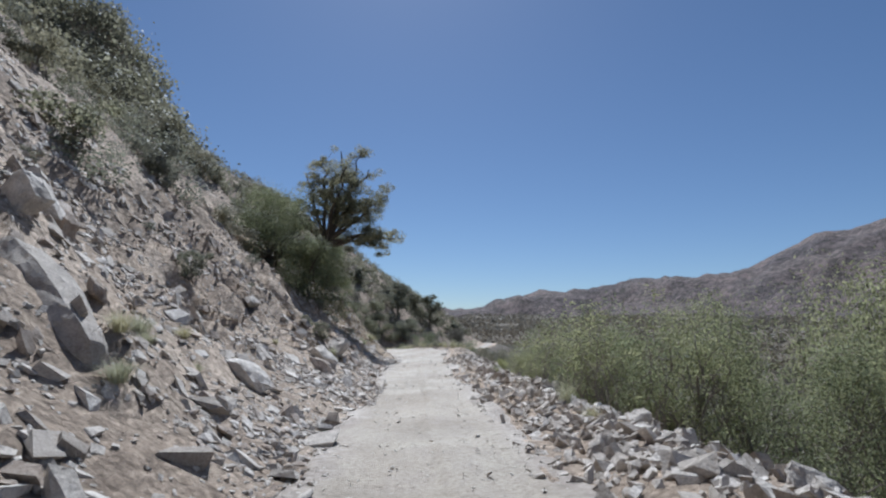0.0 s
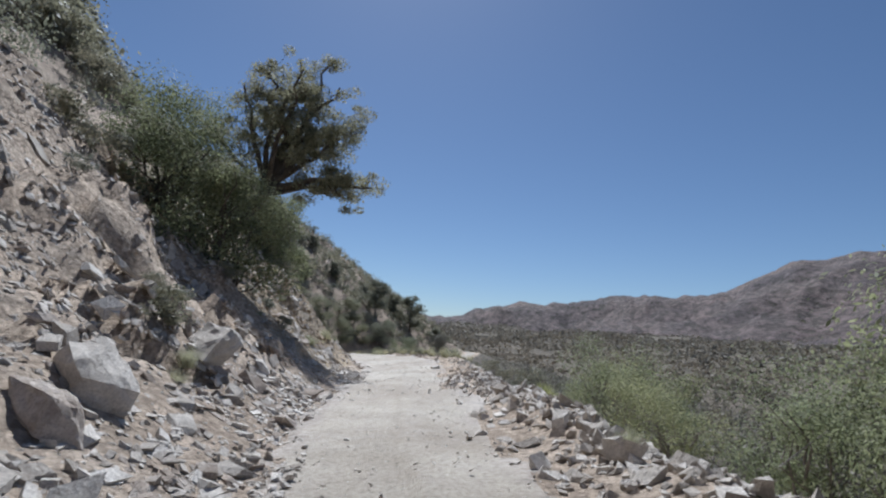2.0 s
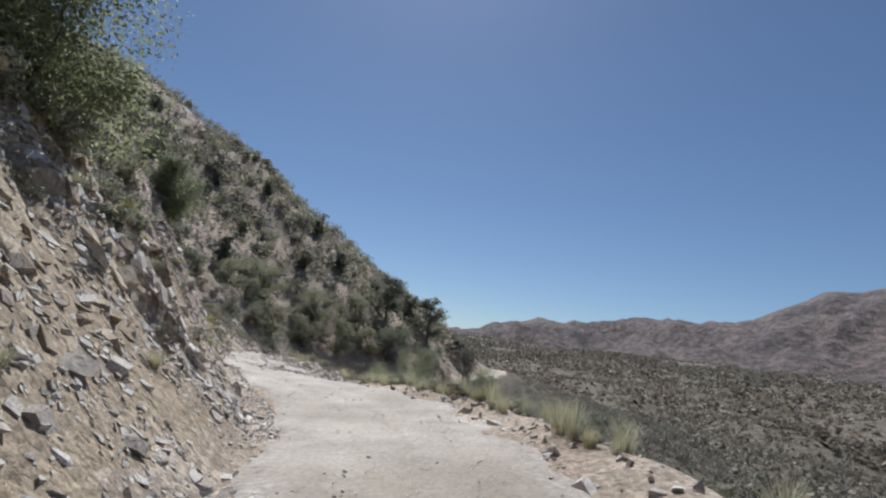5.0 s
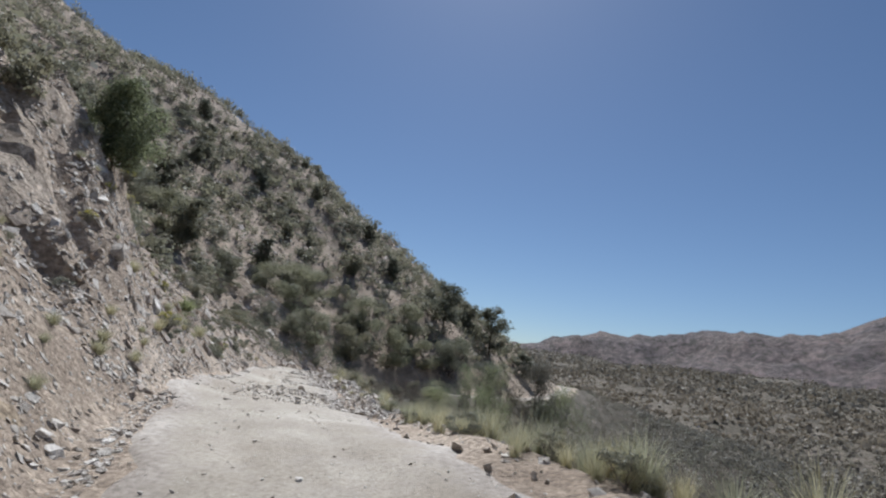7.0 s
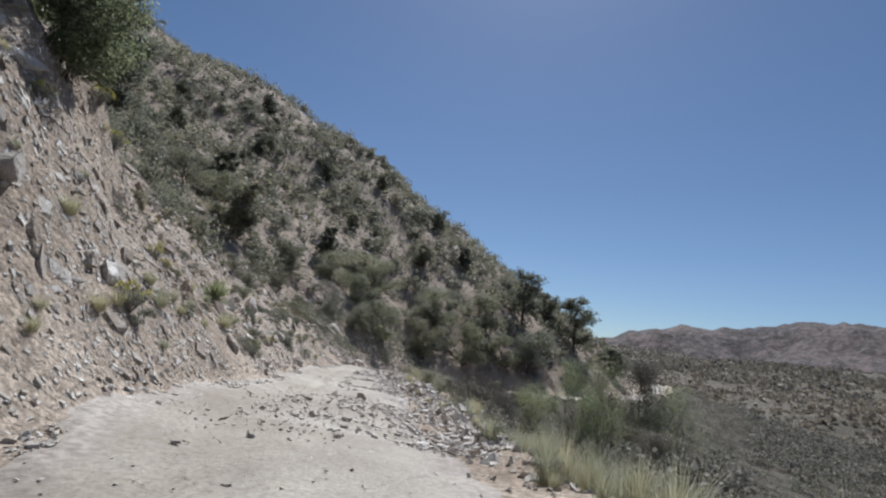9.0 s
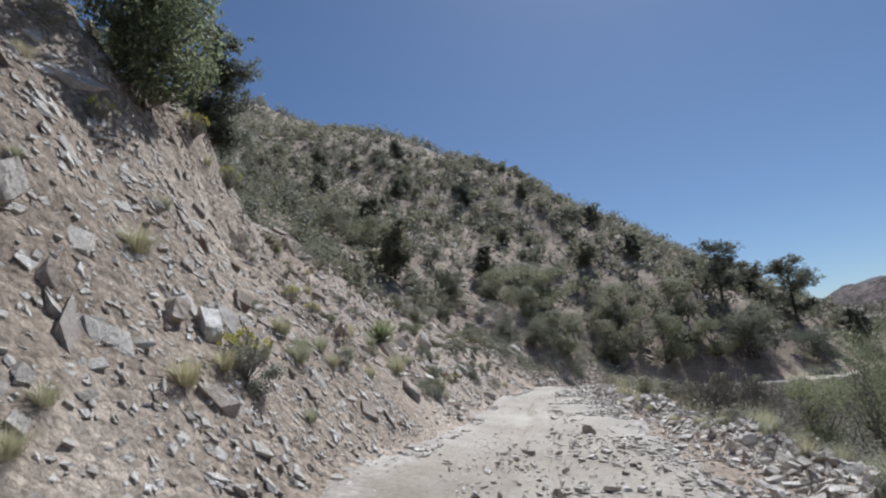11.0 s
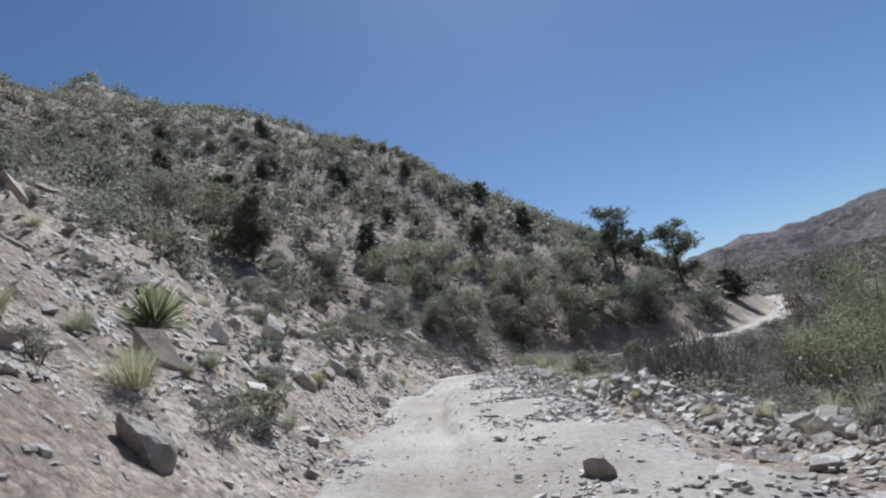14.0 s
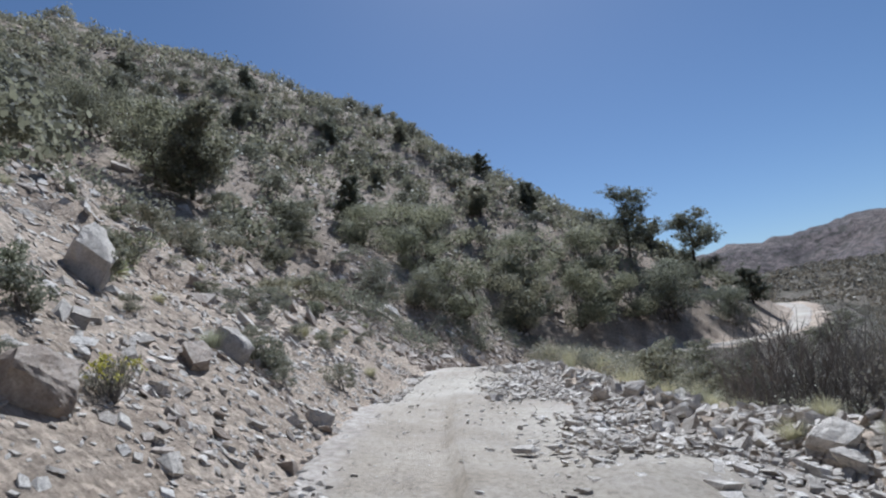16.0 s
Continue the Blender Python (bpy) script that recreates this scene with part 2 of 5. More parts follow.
# bank above the road, by northing: y, near slope, its reach, slope above
BANKS = [(-25, 0.55, 4, 0.98), (12, 0.55, 4, 0.98), (26, 0.5, 4, 0.95), (33, 0.5, 5, 0.88), (38, 0.95, 6, 0.8), (46, 1.1, 5, 0.74),
         (53, 1.2, 5.2, 0.64), (57, 1.08, 5.6, 0.6), (59.5, 1.12, 5.4, 0.6), (61.5, 1.26, 5.6, 0.6), (64, 1.12, 5, 0.57), (68, 0.78, 7, 0.56), (85, 0.7, 10, 0.7), (100, 0.85, 12, 0.73),
         (125, 0.85, 12, 0.67), (145, 0.7, 10, 0.7), (240, 0.55, 10, 0.72)]


def spline(rows, step=0.4):
    """Catmull-Rom through the rows, sampled by arc length."""
    p = np.array(rows, float)
    p = np.vstack([2 * p[0] - p[1], p, 2 * p[-1] - p[-2]])
    out = []
    for i in range(1, len(p) - 2):
        k = max(2, int(np.linalg.norm(p[i + 1, :2] - p[i, :2]) / step))
        u = np.linspace(0, 1, k, endpoint=False)[:, None]
        out.append(0.5 * (2 * p[i] + (p[i + 1] - p[i - 1]) * u + (2 * p[i - 1] - 5 * p[i] + 4 * p[i + 1] - p[i + 2]) * u**2
                          + (3 * p[i] - p[i - 1] - 3 * p[i + 1] + p[i + 2]) * u**3))
    out.append(p[-2][None])
    return np.vstack(out)


LINE = spline(STATIONS + TAIL)
TAN = np.gradient(LINE[:, :2], axis=0)
TAN /= np.linalg.norm(TAN, axis=1)[:, None]
SIDE = np.stack([-TAN[:, 1], TAN[:, 0]], 1)     # to the left
ARC = np.r_[0, np.cumsum(np.linalg.norm(np.diff(LINE[:, :2], axis=0), axis=1))]
_B = np.array(BANKS)
BANKP = np.stack([np.interp(LINE[:, 1], _B[:, 0], _B[:, k]) for k in (1, 2, 3)], 1)


def road_frame(x, y):
    """Signed offset from the road's line (left plus), and the station values there."""
    x, y = np.ravel(x), np.ravel(y)
    off, val = np.empty(len(x)), np.empty((len(x), 8))
    every = np.column_stack([LINE[:, 2:6], BANKP, ARC])
    for a in range(0, len(x), 4000):
        s = slice(a, a + 4000)
        dx, dy = x[s, None] - LINE[None, :, 0], y[s, None] - LINE[None, :, 1]
        d = np.hypot(dx, dy)
        k = d.argmin(1)
        r = np.arange(len(k))
        side = np.sign(dx[r, k] * SIDE[k, 0] + dy[r, k] * SIDE[k, 1])
        off[s] = side * d[r, k]
        near = d[r, k][:, None]
        w = np.exp(-(d - near) / (0.12 + 0.06 * near))
        w /= w.sum(1)[:, None]
        val[s] = w @ every
    return off, val


def soft_step(v, a, b):
    u = np.clip((v - a) / (b - a), 0, 1)
    return u * u * (3 - 2 * u)


def height(x, y, fine=True):
    """The ground's height, for arrays of x and y."""
    shape = np.shape(x)
    x, y = np.ravel(np.asarray(x, float)), np.ravel(np.asarray(y, float))
    off, v = road_frame(x, y)
    zc, fall, wl, wr, k1, reach, k2 = v[:, :7].T
    on = np.clip(off, -wr - 1, wl + 1)
    z = zc + fall * on
    # hill side
    e = np.maximum(off - wl, 0)
    rise = k1 * np.minimum(e, reach) + k2 * np.maximum(e - reach, 0)
    turn = np.degrees(np.arctan2(-13 - x, y - 66))          # the ridge sinks again west of its top
    top = 122 - 82 * soft_step(np.where(y > 66, turn, 90), 48.5, 59) * soft_step(e, 40, 90)
    rise = np.where(rise > top, top + 60 * (1 - np.exp(-(rise - top) / 60)), rise)
    rough = soft_step(e, 0.2, 5)
    rise += rough * (0.9 * fbm(x / 7, y / 7, 3, 3) + 0.4 * np.abs(fbm(x / 2.6, y / 2.6, 2, 8)))
    cut = np.exp(-(((y - 52) / 12) ** 2)) * soft_step(e, 0.5, 3) * (1 - soft_step(e, 9, 14))
    rise += cut * (0.8 * np.abs(fbm(x / 2.3, y / 2.3, 2, 66, 0.6)) - 0.3 + 0.35 * np.round(2.5 * vnoise(x / 1.9, y / 1.9, 67)) / 2.5)
    crag = soft_step(e, 0.6, 2.2) * (1 - soft_step(e, 10, 16)) * (0.3 + 0.7 * np.exp(-(((y - 53) / 9) ** 2)) + 0.25 * (y < 40)) * soft_step(fbm(x / 3.1, y / 3.1, 2, 203), -0.55, 0.25)
    rise += crag * (0.58 * facets(x, y, 1.25, 210) + 0.28 * facets(x, y, 0.55, 230))
    rise += 1.2 * np.exp(-(((y - 59.3) / 2.0) ** 2)) * soft_step(e, 2.9, 4.4) * (1 - soft_step(e, 8, 13))     # the brow of the cut
    rise += 15 * soft_step(off, 13, 28) * np.exp(-(((y - 52) / 10) ** 2)) * (1 - soft_step(y, 56, 64))     # the spur above the oak
    rise += soft_step(e, 15, 60) * 3.0 * fbm(x / 26, y / 26, 3, 21)
    rise += 5 * np.exp(-(((x + 142) / 48) ** 2) - ((y - 180) / 48) ** 2)     # the hill's top
    # valley side: a shoulder, the drop, then the slopes beyond
    g = np.maximum(-off - wr, 0)
    heap = np.exp(-(((y - 69) / 9) ** 2))
    wide = np.exp(-(((y - 7) / 8) ** 2))
    berm = (0.15 + 0.6 * heap + 0.3 * np.exp(-(((y - 12) / 13) ** 2))) * np.exp(-(((g - 0.75 - 0.3 * heap - 0.4 * wide) / (0.55 + 0.5 * heap + 0.3 * wide)) ** 2)) * (0.7 + 0.5 * vnoise(x / 1.7, y / 1.7, 5))
    drop = 24 * (1 - np.exp(-(0.5 - 0.2 * soft_step(y, 60, 70)) * np.maximum(g - 1.3 - 0.9 * wide, 0) / 24))
    far = np.maximum(g - 70, 0)
    drop -= 0.055 * far + 0.00003 * np.minimum(far, 500) ** 2
    drop -= soft_step(g, 3, 30) * (0.8 * fbm(x / 9, y / 9, 3, 12)) + soft_step(g, 40, 160) * 7 * fbm(x / 70, y / 70, 4, 31)
    z = z + np.where(off > 0, rise, berm - drop)
    if fine:
        z = z + 0.06 * fbm(x / 1.3, y / 1.3, 2, 40) * soft_step(np.abs(off), 1.2, 3)
    return z.reshape(shape)


def facets(x, y, cell, seed):
    """Broken facets: each jittered cell of the given size has its own level and tilt."""
    u, v = x / cell + 0.35 * vnoise(x / cell, y / cell, seed + 7), y / cell + 0.35 * vnoise(x / cell, y / cell, seed + 8)
    iu, iv = np.floor(u), np.floor(v)
    best, out = np.full(u.shape, 9.0), np.zeros(u.shape)
    for du in (-1, 0, 1):
        for dv in (-1, 0, 1):
            a, c = iu + du, iv + dv
            px, py = a + 0.5 + 0.45 * hash2(a, c, seed), c + 0.5 + 0.45 * hash2(a, c, seed + 1)
            d = np.hypot(u - px, v - py)
            near = d < best
            best = np.where(near, d, best)
            out = np.where(near, hash2(a, c, seed + 2) + 0.8 * (u - px) * hash2(a, c, seed + 3) + 0.8 * (v - py) * hash2(a, c, seed + 4), out)
    return out


def axis(lo, fine_lo, fine_hi, hi, step, grow=1.09):
    """Grid lines, evenly fine in the middle and widening outwards."""
    out = list(np.arange(fine_lo, fine_hi, step))
    s = step
    while out[-1] < hi:
        s *= grow
        out.append(out[-1] + s)
    s = step
    while out[0] > lo:
        s *= grow
        out.insert(0, out[0] - s)
    return np.array(out)


GX, GY = axis(-900, -30, 8, 1100, 0.21, 1.1), axis(-500, -8, 100, 1300, 0.23, 1.1)
X, Y = np.meshgrid(GX, GY)
Z = height(X, Y)
off0, v0 = road_frame(X, Y)
Z -= (0.12 * ((off0 < np.minimum(v0[:, 2], 2.1) - 0.35) & (off0 > -np.minimum(v0[:, 3], 3.3) + 0.5))).reshape(Z.shape)     # bed under the road's surface
ground = new("ground", mesh_of("ground", np.stack([X, Y, Z], -1).reshape(-1, 3), grid_faces(len(GY), len(GX)), DIRT, True))
ground.data.materials.append(VALLEY)
fm = (off0 < -v0[:, 3] - np.where(Y.ravel() > 92, 0.5, 5.0)).reshape(Z.shape)
ground.data.materials.append(HILL)
fh = (off0 > v0[:, 2] + np.where(Y.ravel() > 90, 0.2, np.where(Y.ravel() > 78, 7.0, 13.0)) + np.where(Y.ravel() > 90, 0.6, 4.0) * fbm(X.ravel() / 9, Y.ravel() / 9, 3, 15)).reshape(Z.shape)
slot = (fm[:-1, :-1] & fm[1:, 1:]).astype(np.int32) + 2 * (fh[:-1, :-1] & fh[1:, 1:])
ground.data.polygons.foreach_set("material_index", slot.astype(np.int32).ravel())
broken = ((off0 > v0[:, 2] + 0.6) & (off0 < v0[:, 2] + 12) & (Y.ravel() > 28) & (Y.ravel() < 66)).reshape(Z.shape)[:-1, :-1]
ground.data.polygons.foreach_set("use_smooth", ~broken.ravel())
ground.data.materials.append(TANROCK)
tan = (broken & (Y[:-1, :-1] < 49 + 1.5 * vnoise(X[:-1, :-1] / 1.7, Y[:-1, :-1] / 1.7, 29))).ravel()
slot = np.where(tan, 3, slot.ravel())
ground.data.polygons.foreach_set("material_index", slot.astype(np.int32))
tagged(ground, "dry rocky hillside soil falling to a scrubby valley", "ground", kind="structure")

# the driven surface, with wheel tracks
RA = np.arange(0, ARC[len(LINE) - 260], 0.3)
RC = np.stack([np.interp(RA, ARC, LINE[:, k]) for k in range(6)], 1)
RS = np.stack([np.interp(RA, ARC, SIDE[:, k]) for k in range(2)], 1)
RU = np.linspace(-1, 1, 31)
beyond = 0.85 * soft_step(RC[:, 1:2], 90, 104)
half = np.where(RU[None] > 0, np.minimum(RC[:, 4:5], 2.15), np.minimum(RC[:, 5:6], 3.3)) + 0.15 - beyond
lat = RU[None] * (half + 0.3 * vnoise(RA[:, None] * 0.9 + 50, np.sign(RU)[None] * 7.5, 61) + 0.12 * vnoise(RA[:, None] * 3.1, np.sign(RU)[None] * 3.5, 63))
RX, RY = RC[:, 0:1] + lat * RS[:, 0:1], RC[:, 1:2] + lat * RS[:, 1:2]
RZ = height(RX, RY) + 0.02 - 0.14 * soft_step(np.abs(RU)[None] + 0 * RX, 0.86, 1.0)
RZ -= 0.035 * (np.exp(-(((lat - 0.75) / 0.22) ** 2)) + np.exp(-(((lat + 0.75) / 0.22) ** 2)))
RZ += 0.045 * fbm(RX / 1.9, RY / 1.9, 4, 77)
road = new("road", mesh_of("road", np.stack([RX, RY, RZ], -1).reshape(-1, 3), grid_faces(len(RA), len(RU)), ROAD, True))
edge = road.data.attributes.new("edge", "FLOAT", "POINT")
edge.data.foreach_set("value", (soft_step(np.abs(RU)[None] + 0 * RX, 0.55, 0.95) * 0.75).astype(np.float32).ravel())
tagged(road, "pale single-track dirt road of packed granite gravel", "road", kind="structure")

# far mountains round the valley: bearing and elevation of the skyline
SKY_AZ = [-180, -120, -60, -20, 2, 6, 10, 13, 17, 20, 24, 27, 30, 33, 35.5, 38, 43, 60, 90, 130, 180]
SKY_EL = [4, 5, 5, 3, 2.4, 3.4, 4.6, 4.3, 4.6, 5.3, 5.5, 5.6, 6.3, 7.6, 8.7, 8.9, 9.8, 9, 7, 5, 4]
MA = np.radians(np.concatenate([np.arange(-180, -30, 2.0), np.arange(-30, 75, 0.2), np.arange(75, 180.1, 2.0)]))
MR = np.linspace(0, 1, 46)
AA, RR = np.meshgrid(MA, MR)
jag = 0.16 * fbm(np.degrees(AA) / 1.7, 0 * AA, 4, 97, 0.6) * soft_step(np.degrees(AA), -30, 0)
crest = 2600 * np.tan(np.radians(np.interp(np.degrees(AA), SKY_AZ, SKY_EL) + jag))
rad = 650 + 2600 * RR
MX, MY = rad * np.sin(AA), rad * np.cos(AA)
up = soft_step(rad, 700, 2600)
ridge = 1 - np.abs(fbm(MX / 420, MY / 420, 5, 91))
MZ = -30 + (crest + 30) * up * (0.8 + 0.2 * up) + 95 * (ridge - 0.75) * np.sin(np.pi * np.clip(up, 0, 1)) + 24 * (0.6 - np.abs(fbm(MX / 150, MY / 150, 4, 93))) * np.sin(np.pi * np.clip(up, 0, 1)) + 6 * fbm(MX / 60, MY / 60, 3, 95) * up
MZ *= 1 - 0.6 * soft_step(rad, 2650, 3300)
mountains = new("mountains", mesh_of("mountains", np.stack([MX, MY, MZ], -1).reshape(-1, 3), grid_faces(len(MR), len(MA)), FAR, True))
tagged(mountains, "hazy brown mountain ridges with sparse scrub beyond the valley", "mountains", kind="structure")
# ---------------------------------------------------------------- building blocks for things
rng = np.random.default_rng(11)


def ground_z(x, y):
    return float(height(np.array([x]), np.array([y]))[0])


def at_road(arc, off):
    """World x, y for arrays of distance along the road and offset from it (left plus)."""
    p = np.stack([np.interp(arc, ARC, LINE[:, k]) for k in (0, 1)], -1)
    s = np.stack([np.interp(arc, ARC, SIDE[:, k]) for k in (0, 1)], -1)
    return (p + s * np.asarray(off)[:, None]).T


def arc_of(y):
    return np.interp(y, LINE[:330, 1], ARC[:330])


def widths(arc):
    return np.interp(arc, ARC, LINE[:, 4]), np.interp(arc, ARC, LINE[:, 5])


def thing(name, x, y, label, category, group="", sink=0.0, kind=""):
    ob = new(name)
    ob.matrix_basis = Matrix.Translation((x, y, ground_z(x, y) - sink))
    return tagged(ob, label, category, group, kind)


def part_of(name, me, parent, label="", m=None):
    ob = new(name, me)
    ob.parent = parent
    if m is not None:
        ob.matrix_basis = m
    if label:
        tagged(ob, label)
    return ob


def turns(n):
    """Random rotation matrices."""
    q = rng.normal(size=(n, 4))
    q /= np.linalg.norm(q, axis=1)[:, None]
    w, x, y, z = q.T
    return np.stack([np.stack([1 - 2 * (y * y + z * z), 2 * (x * y - z * w), 2 * (x * z + y * w)], -1),
                     np.stack([2 * (x * y + z * w), 1 - 2 * (x * x + z * z), 2 * (y * z - x * w)], -1),
                     np.stack([2 * (x * z - y * w), 2 * (y * z + x * w), 1 - 2 * (x * x + y * y)], -1)], 1)


def rock_arrays(seed, points=13, flat=0.62):
    """An angular broken stone about 1 m long: a skewed block with knocked-off corners, as triangles."""
    r = np.random.default_rng(seed)
    c = np.array([[x, y, z] for x in (-1, 1) for y in (-1, 1) for z in (-1, 1)], float)
    c *= 1 + r.uniform(-0.45, 0.1, (8, 3))
    c[:, 0] += r.uniform(-0.4, 0.4) * c[:, 2] + r.uniform(-0.35, 0.35) * c[:, 1]
    c[:, 1] += r.uniform(-0.3, 0.3) * c[:, 2]
    keep = r.permutation(8)
    cut = [c[k] * r.uniform(0.15, 1.0, 3) for k in keep[:max(0, points - 8)]]
    more = [c[k] * [r.uniform(0.4, 1), 1, 1] for k in keep[:max(0, points - 8)]]
    p = np.vstack([c[keep[max(0, points - 8):]]] + cut + more) if points > 8 else c
    p = p * np.array([0.46, 0.46 * r.uniform(0.55, 0.85), 0.46 * flat * r.uniform(0.6, 1.1)])
    bm = bmesh.new()
    for v in p:
        bm.verts.new(v)
    bmesh.ops.convex_hull(bm, input=bm.verts)
    bmesh.ops.delete(bm, geom=[v for v in bm.verts if not v.link_faces], context="VERTS")
    bmesh.ops.triangulate(bm, faces=bm.faces)
    bm.verts.ensure_lookup_table()
    bm.verts.index_update()
    out = np.array([v.co for v in bm.verts]), np.array([[v.index for v in f.verts] for f in bm.faces])
    bm.free()
    return out


PEBBLES = [rock_arrays(140 + k, 8, 0.55) for k in range(10)]
ROCKS = [rock_arrays(100 + k, 10 + k % 4, 0.45 + 0.06 * (k % 5)) for k in range(12)]


def merged(kinds, which, pos, rot, size):
    """One vertex and face array from copies of the kinds."""
    vs, fs, base = [], [], 0
    for k, (v, f) in enumerate(kinds):
        i = np.nonzero(which == k)[0]
        if not len(i):
            continue
        p = np.einsum("nij,nvj->nvi", rot[i], v[None] * size[i][:, None, :]) + pos[i][:, None]
        vs.append(p.reshape(-1, 3))
        fs.append((f[None] + base + len(v) * np.arange(len(i))[:, None, None]).reshape(-1, f.shape[1]))
        base += len(v) * len(i)
    return np.vstack(vs), np.vstack(fs)


def bedded(x, y, z, tumble):
    """Rotations that lay stones along the slope, each tumbled a little."""
    n = len(x)
    gx = (height(x + 0.4, y) - z) / 0.4
    gy = (height(x, y + 0.4) - z) / 0.4
    up = np.stack([-gx, -gy, np.ones(n)], -1) + tumble * rng.normal(size=(n, 3))
    up /= np.linalg.norm(up, axis=1)[:, None]
    a = np.cross(up, rng.normal(size=(n, 3)))
    a /= np.linalg.norm(a, axis=1)[:, None]
    return np.stack([a, np.cross(up, a), up], -1)


def rubble(name, x, y, size, mat, label, sink=0.22, kinds=None, tumble=0.3, lift=0.0):
    kinds = kinds or ROCKS
    n = len(x)
    z = height(x, y)
    s = size[:, None] * rng.uniform(0.6, 1.2, (n, 3)) * [1, 1, 0.8]
    v, f = merged(kinds, rng.integers(0, len(kinds), n), np.stack([x, y, z + lift + size * (0.25 - sink)], -1), bedded(x, y, z, tumble), s)
    return tagged(new(name, mesh_of(name, v, f, mat)), label, "rocks", kind="stuff")


def boulder_mesh(name, seed, mat, flat=0.7, rough=0.05):
    """A boulder of unit length with broken faces and worn edges."""
    v, f = rock_arrays(seed, 13, flat)
    bm = bmesh.new()
    vs = [bm.verts.new(p) for p in v]
    for t in f:
        bm.faces.new([vs[i] for i in t])
    bmesh.ops.subdivide_edges(bm, edges=bm.edges, cuts=2, use_grid_fill=True)
    bmesh.ops.smooth_vert(bm, verts=bm.verts, factor=0.3, use_axis_x=True, use_axis_y=True, use_axis_z=True)
    bmesh.ops.triangulate(bm, faces=bm.faces)
    bmesh.ops.subdivide_edges(bm, edges=bm.edges, cuts=1, use_grid_fill=True)
    for q in bm.verts:
        q.co += q.normal * rough * (noise.noise(q.co * 4 + Vector((seed, 0, 0))) + 0.6 * noise.noise(q.co * 11))
    me = bpy.data.meshes.new(name)
    bm.to_mesh(me)
    bm.free()
    me.materials.append(mat)
    return me


def leaf_quads(centres, ways, size, droop=0.0, narrow=0.55, facing=False):
    """A small leaf at each centre, as one quad that points near the given way, or faces it."""
    n = len(centres)
    a = ways + rng.normal(0, 0.4 if facing else 0.7, (n, 3))
    a[:, 2] -= droop
    if facing:
        a = np.cross(a, rng.normal(size=(n, 3)))
    a /= np.linalg.norm(a, axis=1)[:, None]
    b = np.cross(a, ways + rng.normal(0, 0.4, (n, 3)) if facing else rng.normal(size=(n, 3)))
    b /= np.linalg.norm(b, axis=1)[:, None]
    l = size * rng.uniform(0.6, 1.3, (n, 1))
    a, b = a * l, b * l * narrow
    v = np.stack([centres - a * 0.5, centres + b * 0.5, centres + a * 0.5, centres - b * 0.5], 1).reshape(-1, 3)
    return v, np.arange(4 * n).reshape(-1, 4)


def tubes(lines, sides=4):
    """Tapered tubes along polylines: a list of (points, start radius, end radius)."""
    vs, fs, base = [], [], 0
    for pts, r0, r1 in lines:
        p = np.asarray(pts, float)
        k = len(p)
        t = np.gradient(p, axis=0)
        t /= np.linalg.norm(t, axis=1)[:, None] + 1e-9
        ref = np.array([1.0, 0.2, 0.1]) if abs(t[0, 2]) > 0.7 else np.array([0, 0, 1.0])
        u = np.cross(t, ref)
        u /= np.linalg.norm(u, axis=1)[:, None] + 1e-9
        w = np.cross(t, u)
        r = np.linspace(r0, r1, k)[:, None, None]
        ang = np.linspace(0, 2 * np.pi, sides, endpoint=False)
        ring = p[:, None] + r * (np.cos(ang)[None, :, None] * u[:, None] + np.sin(ang)[None, :, None] * w[:, None])
        vs.append(ring.reshape(-1, 3))
        i, j = np.meshgrid(np.arange(k - 1), np.arange(sides), indexing="ij")
        q = np.stack([i * sides + j, i * sides + (j + 1) % sides, (i + 1) * sides + (j + 1) % sides, (i + 1) * sides + j], -1).reshape(-1, 4)
        fs.append(q + base)
        base += k * sides
    return np.vstack(vs), np.vstack(fs)


def bent(a, b, wobble, k=6):
    """A wandering polyline from a to b."""
    a, b = np.asarray(a, float), np.asarray(b, float)
    u = np.linspace(0, 1, k)[:, None]
    p = a + (b - a) * u
    p[1:-1] += rng.normal(0, wobble * np.linalg.norm(b - a), (k - 2, 3))
    return p


